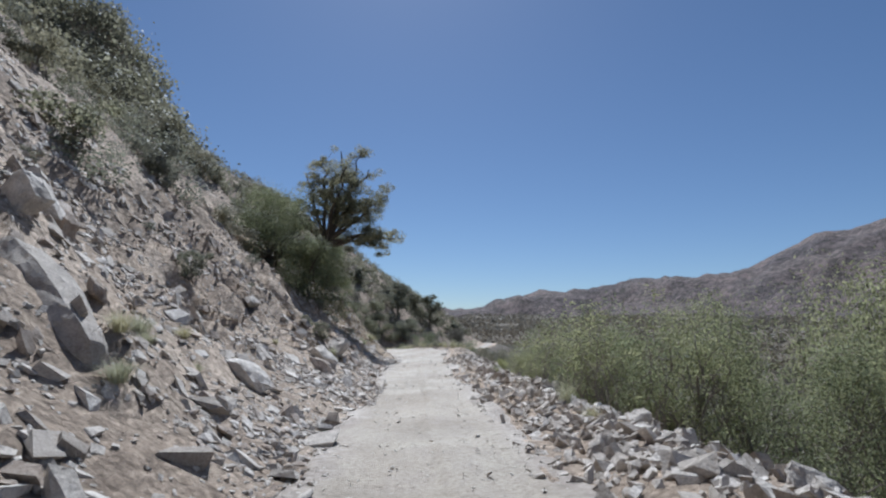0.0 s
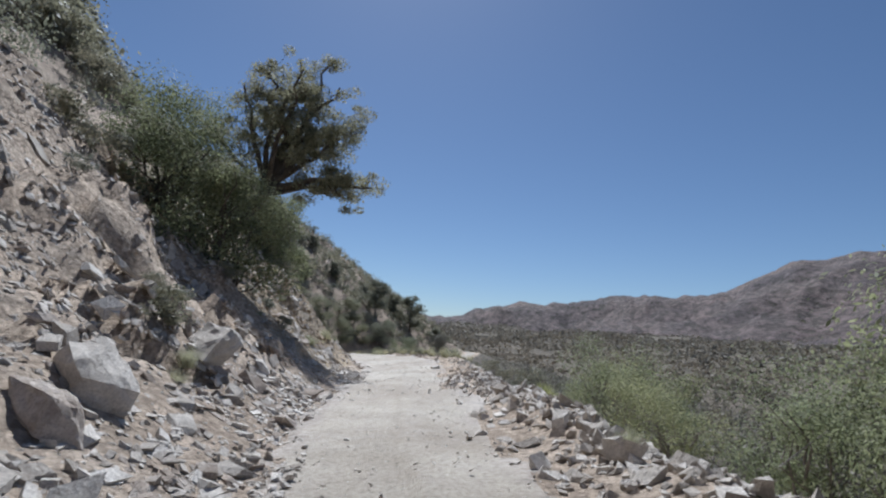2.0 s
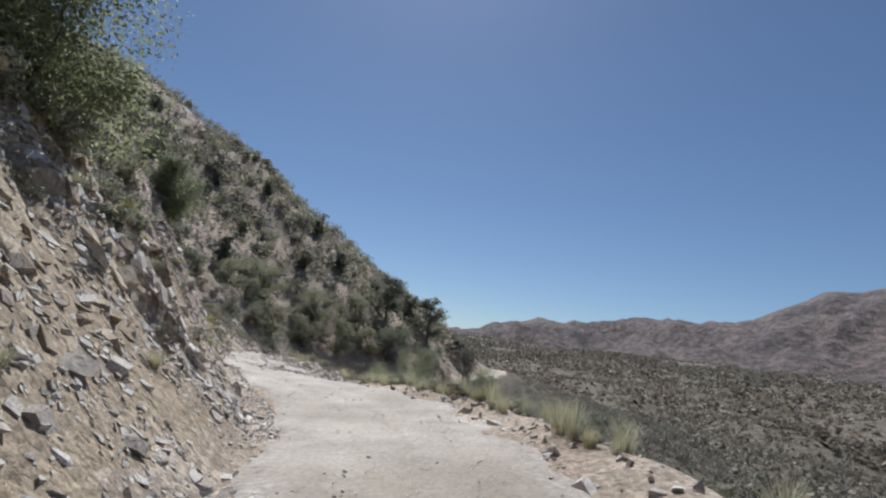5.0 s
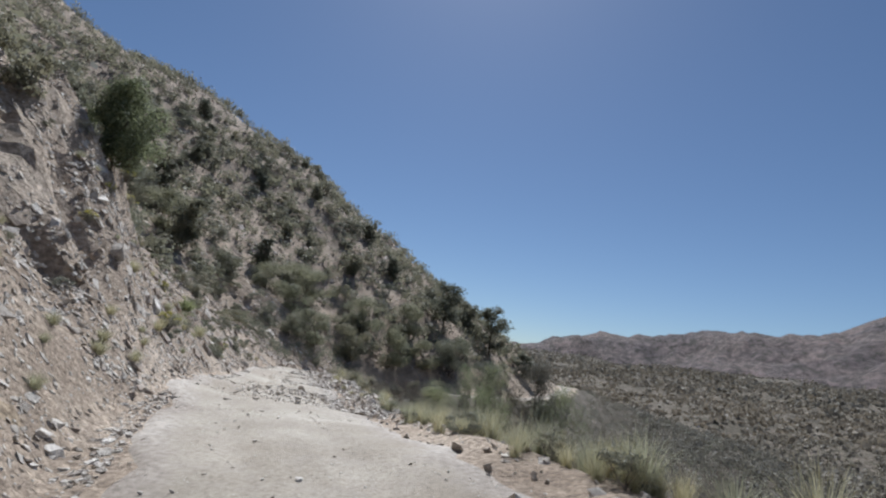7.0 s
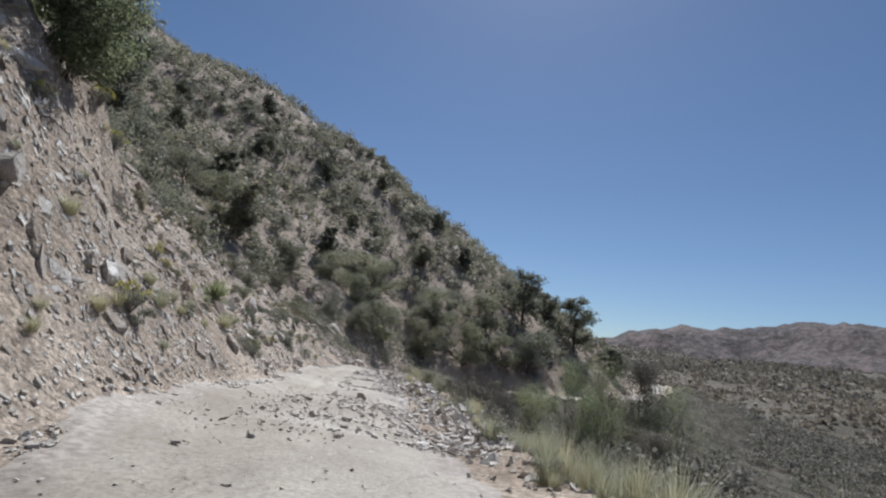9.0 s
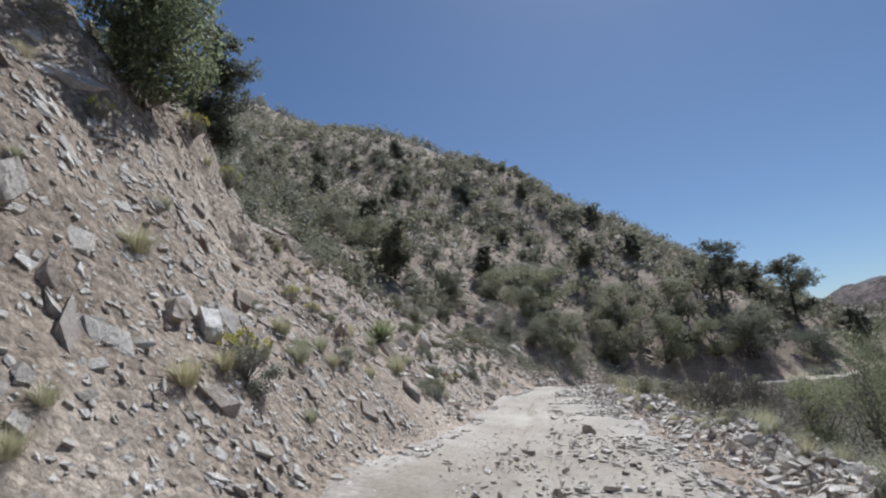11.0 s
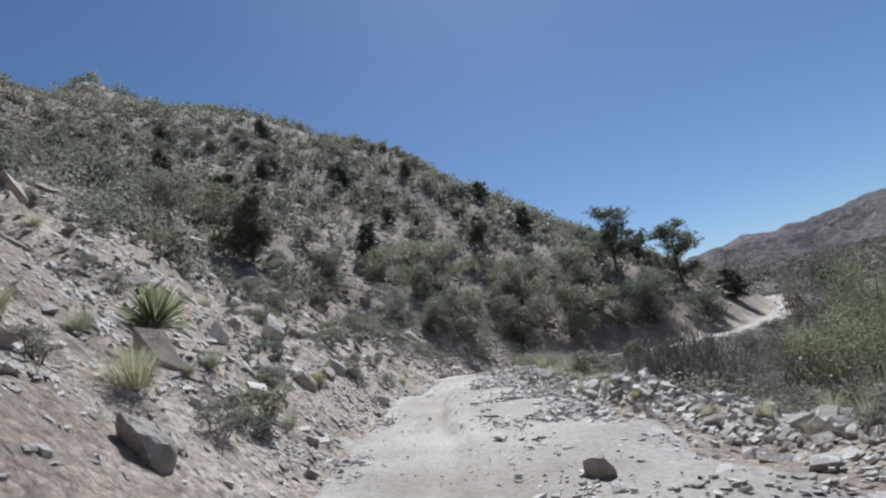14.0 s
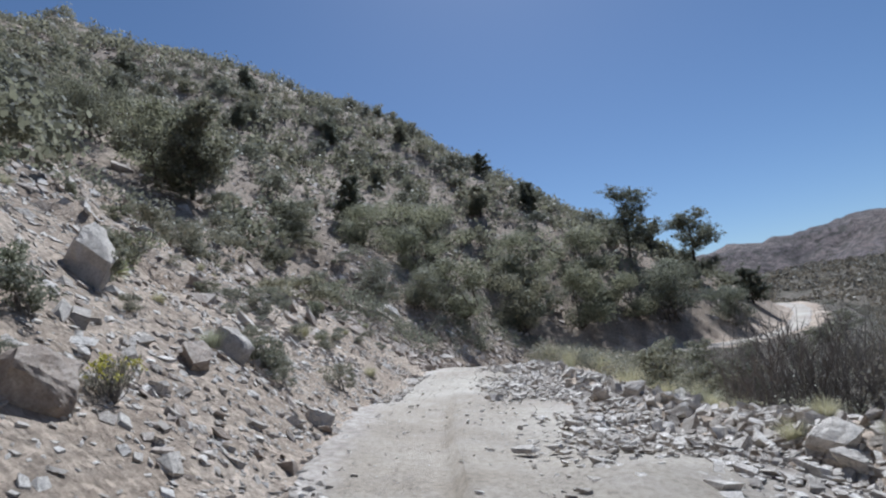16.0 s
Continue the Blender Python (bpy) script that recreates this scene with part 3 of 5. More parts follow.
def shrub_meshes(name, w, h, leaves, leaf, mat, bark, lobes=9, open_=0.35, stems=9, base=0.12, narrow=0.55):
    """A shrub of width w and height h at the origin: wandering stems and lobed clumps of leaves with gaps between."""
    c = np.clip(rng.normal(0, 0.42, (lobes, 3)), -0.85, 0.85)
    c[:, 2] = rng.uniform(base + 0.12, 0.88, lobes)
    c[:, :2] *= (w / 2 * 0.9 * np.sqrt(np.clip(1.15 - (c[:, 2:] - 0.45) ** 2 * 2.4, 0.2, 1)))
    c[:, 2] *= h
    rad = rng.uniform(0.16, 0.3, lobes)[:, None] * np.array([w, w, h * 0.75]) * 0.9
    k = rng.integers(0, lobes, leaves)
    d = rng.normal(size=(leaves, 3))
    d /= np.linalg.norm(d, axis=1)[:, None]
    r = rng.uniform(open_, 1.0, (leaves, 1)) ** 0.6 * rng.uniform(0.8, 1.12, (leaves, 1))
    p = c[k] + d * r * rad[k]
    p[:, 2] = np.maximum(p[:, 2], 0.03 * h + rng.uniform(0, 0.06, leaves) * h)
    v, f = leaf_quads(p, d + np.array([0, 0, 0.3]), leaf, narrow=narrow, facing=True)
    out = {"foliage": mesh_of(name + "_foliage", v, f, mat)}
    lines = []
    for j in range(stems):
        tip = c[j % lobes] * 0.92 + np.clip(rng.normal(0, 0.05, 3), -0.08, 0.08) * w
        lines.append((bent(rng.normal(0, 0.05, 3) * [w, w, 0], tip, 0.07), 0.012 * w + 0.008, 0.004))
        for _ in range(2):
            lines.append((bent(tip * rng.uniform(0.5, 0.9), tip + np.clip(rng.normal(0, 0.1, 3), -0.16, 0.16) * w, 0.1, 4), 0.006 * w + 0.003, 0.003))
    v, f = tubes(lines, 4)
    out["woody_stem"] = mesh_of(name + "_stem", v, f, bark)
    return out


def place(meshes, name, x, y, label, category, group="", size=1.0, sink=0.05, tall=1.0, turn=None):
    ob = new(name, meshes.get("whole"))
    ob.matrix_basis = Matrix.LocRotScale((x, y, ground_z(x, y) - sink), Euler((0, 0, rng.uniform(0, 6.28) if turn is None else turn)), (size, size, size * tall))
    tagged(ob, label, category, group)
    for key, me in meshes.items():
        if key == "whole":
            continue
        p = part_of(key, me, ob)
        if key in ("bloom", "foliage", "woody_stem"):
            tagged(p, kind="stuff")
    return ob


def tuft_meshes(name, w, h, blades, mat, stiff=0.5, width=0.008):
    """A grass tuft: arching blades from one crown."""
    a = rng.uniform(0, 2 * np.pi, blades)
    lean = rng.uniform(0.05, 1.0, blades) ** 0.8
    L = rng.uniform(0.6, 1.1, blades)
    root = np.stack([np.cos(a), np.sin(a), 0 * a], -1) * (0.16 * w * rng.uniform(0, 1, blades))[:, None]
    vs, fs = [], []
    k = 4
    side = np.stack([-np.sin(a), np.cos(a), 0 * a], -1)
    for i in range(k + 1):
        u = i / k
        out = lean * w * 0.5 * L * u ** (1 + stiff)
        up = h * L * (u * (1 + 0.5 * lean * (1 - stiff)) - (1 - stiff) * 1.2 * lean * u * u)
        c = root + np.stack([np.cos(a) * out, np.sin(a) * out, up], -1)
        wd = width * (1 - u * 0.92)
        vs.append(np.stack([c - side * wd, c + side * wd], 1))
    v = np.stack(vs, 1).reshape(-1, 3)
    b = np.arange(blades)[:, None] * 2 * (k + 1)
    q = np.concatenate([b + np.array([[2 * i, 2 * i + 1, 2 * i + 3, 2 * i + 2]]) for i in range(k)], 0)
    return {"whole": mesh_of(name, v, q, mat)}


def sotol_meshes(name, r):
    """A sotol: a dense ball of stiff narrow blades above a skirt of dead ones."""
    out = {}
    for key, n, lo, hi, mat, f in (("rosette", 240, 0.3, 1.5, BLADE, 1.0), ("dead_skirt", 90, -0.35, 0.25, STRAW, 0.75)):
        a, e = rng.uniform(0, 2 * np.pi, n), rng.uniform(lo, hi, n)
        d = np.stack([np.cos(a) * np.cos(e), np.sin(a) * np.cos(e), np.sin(e)], -1)
        side = np.cross(d, rng.normal(size=(n, 3)))
        side /= np.linalg.norm(side, axis=1)[:, None]
        L = r * f * rng.uniform(0.75, 1.1, n)[:, None]
        base = np.array([0, 0, 0.28 * r]) + d * 0.05 * r
        mid, tip = base + d * L * 0.55, base + d * L - np.array([0, 0, 0.1]) * L
        w = 0.016 * r / 0.7
        v = np.stack([base - side * w, base + side * w, mid + side * w * 0.8, tip, mid - side * w * 0.8], 1).reshape(-1, 3)
        b = 5 * np.arange(n)[:, None]
        tri = np.concatenate([b + np.array([[0, 1, 2]]), b + np.array([[0, 2, 4]]), b + np.array([[4, 2, 3]])], 0)
        out[key] = mesh_of(name + "_" + key, v, tri, mat)
    return out


def flower_meshes(name, w, h):
    """A rabbitbrush: thin grey-green stems with yellow heads on top."""
    n = 70
    a, r = rng.uniform(0, 6.28, n), np.sqrt(rng.uniform(0, 1, n))
    tip = np.stack([np.cos(a) * r * w / 2, np.sin(a) * r * w / 2, h * (1 - 0.35 * r * r) * rng.uniform(0.8, 1.05, n)], -1)
    v, f = tubes([(bent(t * [0.1, 0.1, 0], t, 0.05, 4), 0.006, 0.003) for t in tip], 3)
    out = {"woody_stem": mesh_of(name + "_stem", v, f, TWIG)}
    k = rng.integers(0, n, 900)
    p = tip[k] * rng.uniform(0.45, 0.97, (900, 1)) + rng.normal(0, 0.03, (900, 3)) * w
    out["foliage"] = mesh_of(name + "_leaves", *leaf_quads(p, np.tile([0, 0, 1.0], (900, 1)), 0.05 * (w + 0.3), narrow=0.3), SAGE)
    k = rng.integers(0, n // 3, 300)
    p = tip[k] + rng.normal(0, 0.035, (300, 3)) * w
    out["bloom"] = mesh_of(name + "_heads", *leaf_quads(p, np.tile([0, 0, 0.6], (300, 1)), 0.036 * (w + 0.3), narrow=0.8), FLOWER)
    return out


def twig_meshes(name, w, h, n=46, leaves=0):
    """A leafless brush of upright grey twigs."""
    lines = []
    for _ in range(n):
        a, r = rng.uniform(0, 6.28), math.sqrt(rng.uniform(0, 1))
        tip = np.array([math.cos(a) * r * w / 2, math.sin(a) * r * w / 2, h * rng.uniform(0.55, 1.05)])
        main = bent(tip * [0.25, 0.25, 0], tip, 0.04, 7)
        lines.append((main, 0.012, 0.003))
        for j in (2, 3, 4, 5):
            lines.append((bent(main[j], main[j] + rng.normal(0, 0.1, 3) * w + np.array([0, 0, 0.16 * h]), 0.06, 4), 0.005, 0.002))
    v, f = tubes(lines, 4)
    return {"whole": mesh_of(name, v, f, TWIG)}


def tree_meshes(name, limbs, tips_per, spread, leaves, leaf, mat, bark, reach, split=False):
    """A tree from its main limbs (polyline, start radius, end radius); twigs and clumps of leaves grow from the outer half of each."""
    lines, ends = list(limbs), []
    for pts, r0, r1 in limbs[1:]:
        p = np.asarray(pts, float)
        for _ in range(tips_per):
            u = rng.uniform(0.3, 1.0) * (len(p) - 1)
            i = min(int(u), len(p) - 2)
            s = p[i] + (p[i + 1] - p[i]) * (u - i)
            d = rng.normal(size=3)
            d[2] = abs(d[2]) * 0.8 - 0.25
            d /= np.linalg.norm(d)
            e = s + d * reach * rng.uniform(0.45, 1.0)
            br = bent(s, e, 0.1, 5)
            lines.append((br, max(0.018, r1 * 0.8), 0.008))
            ends.append(e)
            for _ in range(3):
                j = rng.integers(2, 5)
                e2 = br[j] + rng.normal(0, 0.4, 3) * reach
                lines.append((bent(br[j], e2, 0.12, 4), 0.012, 0.004))
                ends.append(e2)
    if split:
        out = {"trunk": mesh_of(name + "_trunk", *tubes(lines[:1], 10), bark, True)}
        for k in range(1, len(limbs)):
            out[f"limb.{k:03d}"] = mesh_of(name + "_limb", *tubes(lines[k:k + 1], 8), bark, True)
        out["twig_spray"] = mesh_of(name + "_twigs", *tubes(lines[len(limbs):], 5), bark, True)
    else:
        out = {"trunk": mesh_of(name + "_trunk", *tubes(lines, 5), bark, True)}
    ends = np.array(ends)
    n = len(ends)
    rad = rng.uniform(0.5, 1.1, n) * spread
    k = rng.integers(0, n, leaves)
    d = rng.normal(size=(leaves, 3))
    d /= np.linalg.norm(d, axis=1)[:, None]
    q = ends[k] + d * (rad[k] * rng.uniform(0.2, 1.0, leaves) ** 0.5)[:, None] * [1, 1, 0.7]
    out["crown"] = mesh_of(name + "_crown", *leaf_quads(q, d + [0, 0, 0.25], leaf, facing=True), mat)
    return out


# ---------------------------------------------------------------- trees
def oak(x, y):
    """The leaning live oak whose limb hangs over the road; built round its foot."""
    g = ground_z(x, y)
    t = Vector((x, y, g))
    fork = np.array([1.35, 1.0, 2.75])
    limbs = [(np.array([[0, 0, -0.4], [0.25, 0.2, 0.5], [0.6, 0.5, 1.3], [1.0, 0.85, 2.1], fork]), 0.36, 0.25)]
    for end, r, bend in (([5.9, 1.0, 3.3], 0.2, [3.3, 0.9, 3.4]), ([1.9, 2.0, 9.6], 0.24, [2.0, 1.3, 5.4]), ([3.9, 1.8, 8.2], 0.17, [2.4, 1.2, 5.0]),
                         ([0.0, 0.6, 7.4], 0.15, [0.8, 0.9, 4.6]), ([4.7, 0.4, 5.4], 0.15, [3.0, 0.8, 4.2]), ([-0.9, -0.2, 5.0], 0.13, [0.5, 0.4, 3.7]),
                         ([2.6, 3.2, 6.4], 0.14, [1.8, 2.0, 4.4]), ([2.9, -0.8, 7.6], 0.14, [1.8, 0.4, 5.0]), ([0.9, 1.2, 8.8], 0.14, [1.2, 1.2, 5.5]),
                         ([5.3, 1.6, 6.3], 0.12, [3.0, 1.2, 4.9]), ([4.7, 0.6, 2.7], 0.1, [3.2, 0.9, 3.1]), ([3.3, 1.9, 9.3], 0.13, [2.5, 1.5, 6.0])):
        p = np.vstack([bent(fork, bend, 0.04, 4)[:-1], bent(bend, end, 0.06, 6)])
        limbs.append((p, r, 0.035))
    m = tree_meshes("oak_tree", limbs, 9, 0.5, 48000, 0.11, OAKLEAF, BARK, 0.95, True)
    ob = new("oak_tree")
    ob.matrix_basis = Matrix.Translation(t)
    tagged(ob, "leaning live oak with a long limb over the dirt road", "tree")
    for k, me in m.items():
        p = part_of(k.split(".")[0], me, ob)
        if k in ("twig_spray", "crown"):
            tagged(p, kind="stuff")


oak(-9.4, 32.4)

for x, y, w, h, deep in ((-10.4, 29.8, 5.4, 5.2, 0.4), (-7.7, 28.4, 5.0, 5.0, 0.9)):
    place(shrub_meshes("scrub_oak", w, h, 24000, 0.095, THICKET, BARK, 30, 0.3, 16, 0.05), "oak_thicket", x, y,
          "dense dark green scrub oak shading the bank", "shrub", "scrub oaks below the oak", sink=deep)
place(shrub_meshes("bank_oak", 5.0, 6.4, 26000, 0.11, WILLOW, BARK, 26, 0.3, 14, 0.03), "bank_shrub", -10.5, 42.0,
      "tall yellow-green shrub on top of the rock cut", "shrub", sink=1.7)


def pinyon_meshes(name, h, w, leaves=14000, leaf=0.13, lean=0.0, mat=PINELEAF):
    """An open, rounded pinyon with limbs from low on the trunk."""
    limbs = [(np.array([[0, 0, -0.3], [0.05 * lean, 0, h * 0.3], [0.4 * lean, 0.05, h * 0.65], [lean, 0, h * 0.95]]), 0.02 * h + 0.05, 0.04)]
    for j in range(24):
        z = h * rng.uniform(0.1, 0.93)
        a = rng.uniform(0, 6.28)
        r = w / 2 * math.sqrt(max(0.12, 1 - ((z / h - 0.42) / 0.62) ** 2)) * rng.uniform(0.55, 1.05)
        s = np.array([lean * (z / h) ** 2, 0, z])
        limbs.append((bent(s, s + [math.cos(a) * r, math.sin(a) * r, r * rng.uniform(0.0, 0.55)], 0.1, 5), 0.04, 0.018))
    return tree_meshes(name, limbs, 7, 0.06 * h, leaves, leaf, mat, BARK, 0.11 * h)


place(pinyon_meshes("cut_pinyon", 3.4, 2.0, 20000, 0.075, 0.4), "pinyon_pine", -18.1, 60.5, "small dark pinyon leaning over the rock cut", "tree", sink=0.2, turn=0.0)
place(pinyon_meshes("brow_pinyon", 5.6, 3.4, 16000, 0.11, -0.3), "pinyon_pine", -27.6, 67.6, "open-branched dark pinyon above the brow of the cut", "tree", sink=0.2, turn=0.0)
place(shrub_meshes("juniper", 2.6, 3.5, 22000, 0.085, THICKET, BARK, 26, 0.3, 6, 0.05), "juniper", -15.9, 57.9, "dense dark green juniper on the brow of the rock cut", "shrub", sink=0.3)
PINYONS = [pinyon_meshes(f"pinyon_{k}", 1.0 * hh, ww, 14000, 0.19) for k, (hh, ww) in enumerate(((8.6, 6.4), (7.6, 6.2), (6.0, 4.6), (4.6, 4.2)))]
for k, x, y, s in ((0, -12.0, 126, 0.9), (1, -4.6, 136, 1.05), (3, 2.2, 143, 1.0), (2, -9.0, 139, 0.9)):
    place(PINYONS[k], "pinyon_pine", x, y, "dark pinyon standing on the spur against the sky", "tree", "pinyons on the spur", size=s, sink=0.2)
PINES = [(-55, 118), (-62, 131), (-70, 139), (-48, 128), (-42, 139), (-37, 118), (-33, 87.5), (-30, 139), (-27, 123), (-46, 100), (-58, 104), (-23, 132), (-66, 112), (-33, 104)]
for j, (x, y) in enumerate(PINES):
    place(PINYONS[2 + j % 2], "pinyon_pine", x, y, "dark pinyon among the scrub of the hillside", "tree", "pinyons on the hill", size=rng.uniform(0.55, 0.9), sink=0.2)

GULLY = [shrub_meshes(f"gully_bush_{k}", 5.2, 5.0, 9000, 0.13, BRUSH, BARK, 24, 0.3, 7, 0.05) for k in range(2)]
for k, (x, y, s) in enumerate(((-2.5, 99.0, 0.8), (0.4, 101.5, 0.85), (1.8, 96.0, 0.75))):
    place(GULLY[k % 2], "juniper", x, y, "grey-brown rounded juniper standing in the gully", "shrub", "junipers in the gully", size=s, sink=0.2)

# ---------------------------------------------------------------- shrubs by kind
SCRUBS = [shrub_meshes(f"hill_scrub_{k}", 2.6, 1.9, 1900, 0.135, SCRUB if k % 3 else SAGE, TWIG, 13, 0.3, 4, 0.02) for k in range(7)]
HILLSCRUBS = [shrub_meshes(f"far_scrub_{k}", 2.6, 1.9, 1100, 0.175, SCRUB if k % 3 else SAGE, TWIG, 13, 0.3, 3, 0.02) for k in range(5)]
SAGES = [shrub_meshes(f"sage_{k}", 0.9, 0.62, 1600, 0.049, SAGE, TWIG, 13, 0.15, 5, 0.02, 0.4) for k in range(4)]
GREENS = [shrub_meshes(f"green_bush_{k}", 1.0, 0.9, 1500, 0.066, OAKLEAF if k % 2 else SCRUB, TWIG, 11, 0.25, 9, 0.03) for k in range(3)]
TUFTS = [tuft_meshes(f"tuft_{k}", 1.25, 0.72, 340, STRAW, 0.05, 0.006) for k in range(4)]
TALLS = [tuft_meshes(f"tall_grass_{k}", 1.0, 0.8, 170, STRAW, 0.45, 0.0052) for k in range(3)]
SOTOLS = [sotol_meshes(f"sotol_{k}", 0.62) for k in range(2)]
FLOWERS = [flower_meshes(f"rabbitbrush_{k}", 0.7, 0.6) for k in range(3)]
TWIGS = [twig_meshes(f"twig_brush_{k}", 1.6, 1.5) for k in range(3)]

# straw-coloured tufts seen singly: x, y, width
for k, (x, y, w) in enumerate(((-4.35, 7.4, 0.6), (-4.5, 8.9, 0.45), (-3.3, 5.3, 0.5), (-4.1, 19.0, 0.5), (-4.3, 19.8, 0.6), (1.6, 17.6, 0.45), (-5.1, 32.1, 0.65), (-5.2, 35.6, 0.85),
                            (-5.4, 36.2, 0.8), (-5.3, 32.4, 0.5), (-13.0, 58.8, 0.66), (-11.0, 54.7, 0.4), (-12.2, 58.25, 0.36),
                            (-11.87, 56.35, 0.55), (-11.33, 55.0, 0.34), (-13.3, 59.1, 0.42), (-12.68, 57.9, 0.4), (-14.1, 61.0, 0.48), (-9.81, 51.9, 0.55), (-10.2, 53.4, 0.5), (-13.6, 59.8, 0.5), (-16.3, 63.5, 0.6), (-15.75, 64.6, 0.62), (-15.35, 64.2, 0.85), (-16.4, 64.4, 0.55), (-14.0, 61.5, 0.5), (-13.4, 59.9, 0.45), (-16.0, 63.0, 0.5))):
    place(TUFTS[k % 4], "grass_tuft", x, y, "round tuft of dry straw-yellow grass on the bank", "grass", "grass tufts on the bank", size=w, sink=0.02)
for k, (x, y, w) in enumerate(((-9.9, 69.6, 0.4), (-8.9, 68.0, 0.35), (-11.8, 74.2, 0.45), (-12.6, 76.6, 0.5), (-13.75, 79.3, 0.95), (-13.1, 79.5, 0.8), (-12.45, 79.2, 1.0), (-11.9, 78.6, 0.8), (-11.0, 72.0, 0.4), (-12.26, 73.74, 0.42), (-11.58, 73.16, 0.36), (2.3, 8.6, 0.4))):
    place(TUFTS[k % 4], "grass_tuft", x, y, "small dry grass tuft between the stones of the berm", "grass", "grass tufts on the berm", size=w, sink=0.0)
for k, (x, y, w) in enumerate(((-5.07, 35.3, 0.5), (-5.2, 36.3, 0.45), (-5.15, 37.5, 0.4), (-5.1, 34.6, 0.3), (-5.7, 40.8, 0.5), (-10.15, 52.35, 0.5), (-10.9, 53.3, 0.45), (-12.2, 57.0, 0.5), (-9.15, 50.0, 0.3),
                            (-9.65, 50.6, 0.4), (-8.35, 49.2, 0.4), (-10.3, 53.55, 0.45))):
    place(TUFTS[k % 4], "grass_tuft", x, y, "round tuft of dry straw-yellow grass on the bank", "grass", "grass tufts on the bank", size=w, sink=0.02)
# yellow-flowered bushes
for k, (x, y, w) in enumerate(((-14.7, 60.1, 0.75), (-15.9, 61.8, 0.62), (-17.0, 60.4, 0.9), (-16.3, 59.1, 0.9), (-14.6, 56.6, 0.7), (-12.8, 54.2, 0.6), (-12.25, 57.3, 0.95), (-17.7, 70.7, 0.7),
                            (-17.8, 62.4, 0.6), (-0.6, 47.2, 0.5))):
    place(FLOWERS[k % 3], "rabbitbrush", x, y, "yellow-flowering rabbitbrush among pale stones", "shrub", "yellow-flowered bushes", size=w, sink=0.02)
# sotols
for k, (x, y, s) in enumerate(((-17.8, 66.6, 1.25), (-20.5, 73.0, 0.5), (2.7, 26.8, 1.0))):
    place(SOTOLS[k % 2], "sotol", x, y, "spiky green sotol rosette with a dry skirt", "plant", "sotols on the bank", size=s, sink=0.05)
# small grey and green bushes seen singly: x, y, width, green
for k, (x, y, w, g) in enumerate(((-7.3, 14.4, 1.1, 1), (-10.8, 14.2, 2.2, 1), (-11.3, 19.8, 1.9, 0), (-4.8, 20.1, 0.9, 1), (-12.1, 57.4, 0.7, 0), (-13.5, 60.3, 0.65, 0), (-15.1, 65.0, 0.8, 0),
                               (-22.9, 75.2, 1.1, 1), (-22.9, 78.1, 1.0, 0), (-22.3, 78.9, 1.1, 0), (-19.1, 74.8, 0.8, 0), (-19.0, 76.5, 0.95, 0), (-19.5, 74.5, 0.65, 0), (-27.2, 90.5, 1.4, 1),
                               (-26.4, 93.3, 2.2, 0), (-18.6, 70.0, 0.7, 0), (-20.4, 71.2, 0.8, 0), (-21.8, 74.0, 0.8, 1))):
    place((GREENS if g else SAGES)[k % 3], "bank_bush", x, y, "small green bush rooted in the stony bank" if g else "small grey sage bush in the stony bank", "shrub", "bushes on the bank", size=w, sink=0.04)

for x, y, w in ((-16.66, 67.8, 0.85), (-17.2, 65.9, 0.45), (-19.6, 67.4, 0.7), (-22.65, 79.0, 1.2), (-20.9, 79.3, 0.9), (-18.6, 74.2, 0.6), (-19.5, 72.4, 0.5), (-13.6, 58.5, 0.4), (-26.9, 95.0, 2.0)):
    place(SAGES[int(w * 10) % 4], "bank_bush", x, y, "small grey sage bush in the stony bank", "shrub", "bushes on the bank", size=w, sink=0.04)


def on_bank(n, y0, y1, e0, e1, power=1.0, patchy=-9.0):
    """Random places on the bank; patchy: how much of it lies bare."""
    a = rng.uniform(arc_of(y0), arc_of(y1), n)
    off = widths(a)[0] + e0 + (e1 - e0) * rng.uniform(0, 1, n) ** power
    x, y = at_road(a, off)
    ok = fbm(x / 2.3, y / 2.3, 3, 71) + 0.35 * rng.normal(size=n) > patchy
    return x[ok], y[ok]


for x, y in zip(*on_bank(46, 1, 90, 0.9, 9)):
    place(SAGES[rng.integers(0, 4)], "sage_bush", x, y, "low grey sage bush among broken stone", "shrub", "sage on the bank", size=rng.uniform(0.45, 1.0), sink=0.03)
for x, y in zip(*on_bank(34, 1, 90, 0.5, 7)):
    place(TUFTS[rng.integers(0, 4)], "grass_tuft", x, y, "round tuft of dry straw-yellow grass on the bank", "grass", "grass tufts on the bank", size=rng.uniform(0.3, 0.65), sink=0.02)
for x, y in zip(*on_bank(26, -4, 48, 8, 22)):
    place(SCRUBS[rng.integers(0, 7)], "scrub_bush", x, y, "grey-green scrub bush on the steep hillside", "shrub", "scrub on the hillside", size=rng.uniform(0.6, 1.2), sink=0.15)

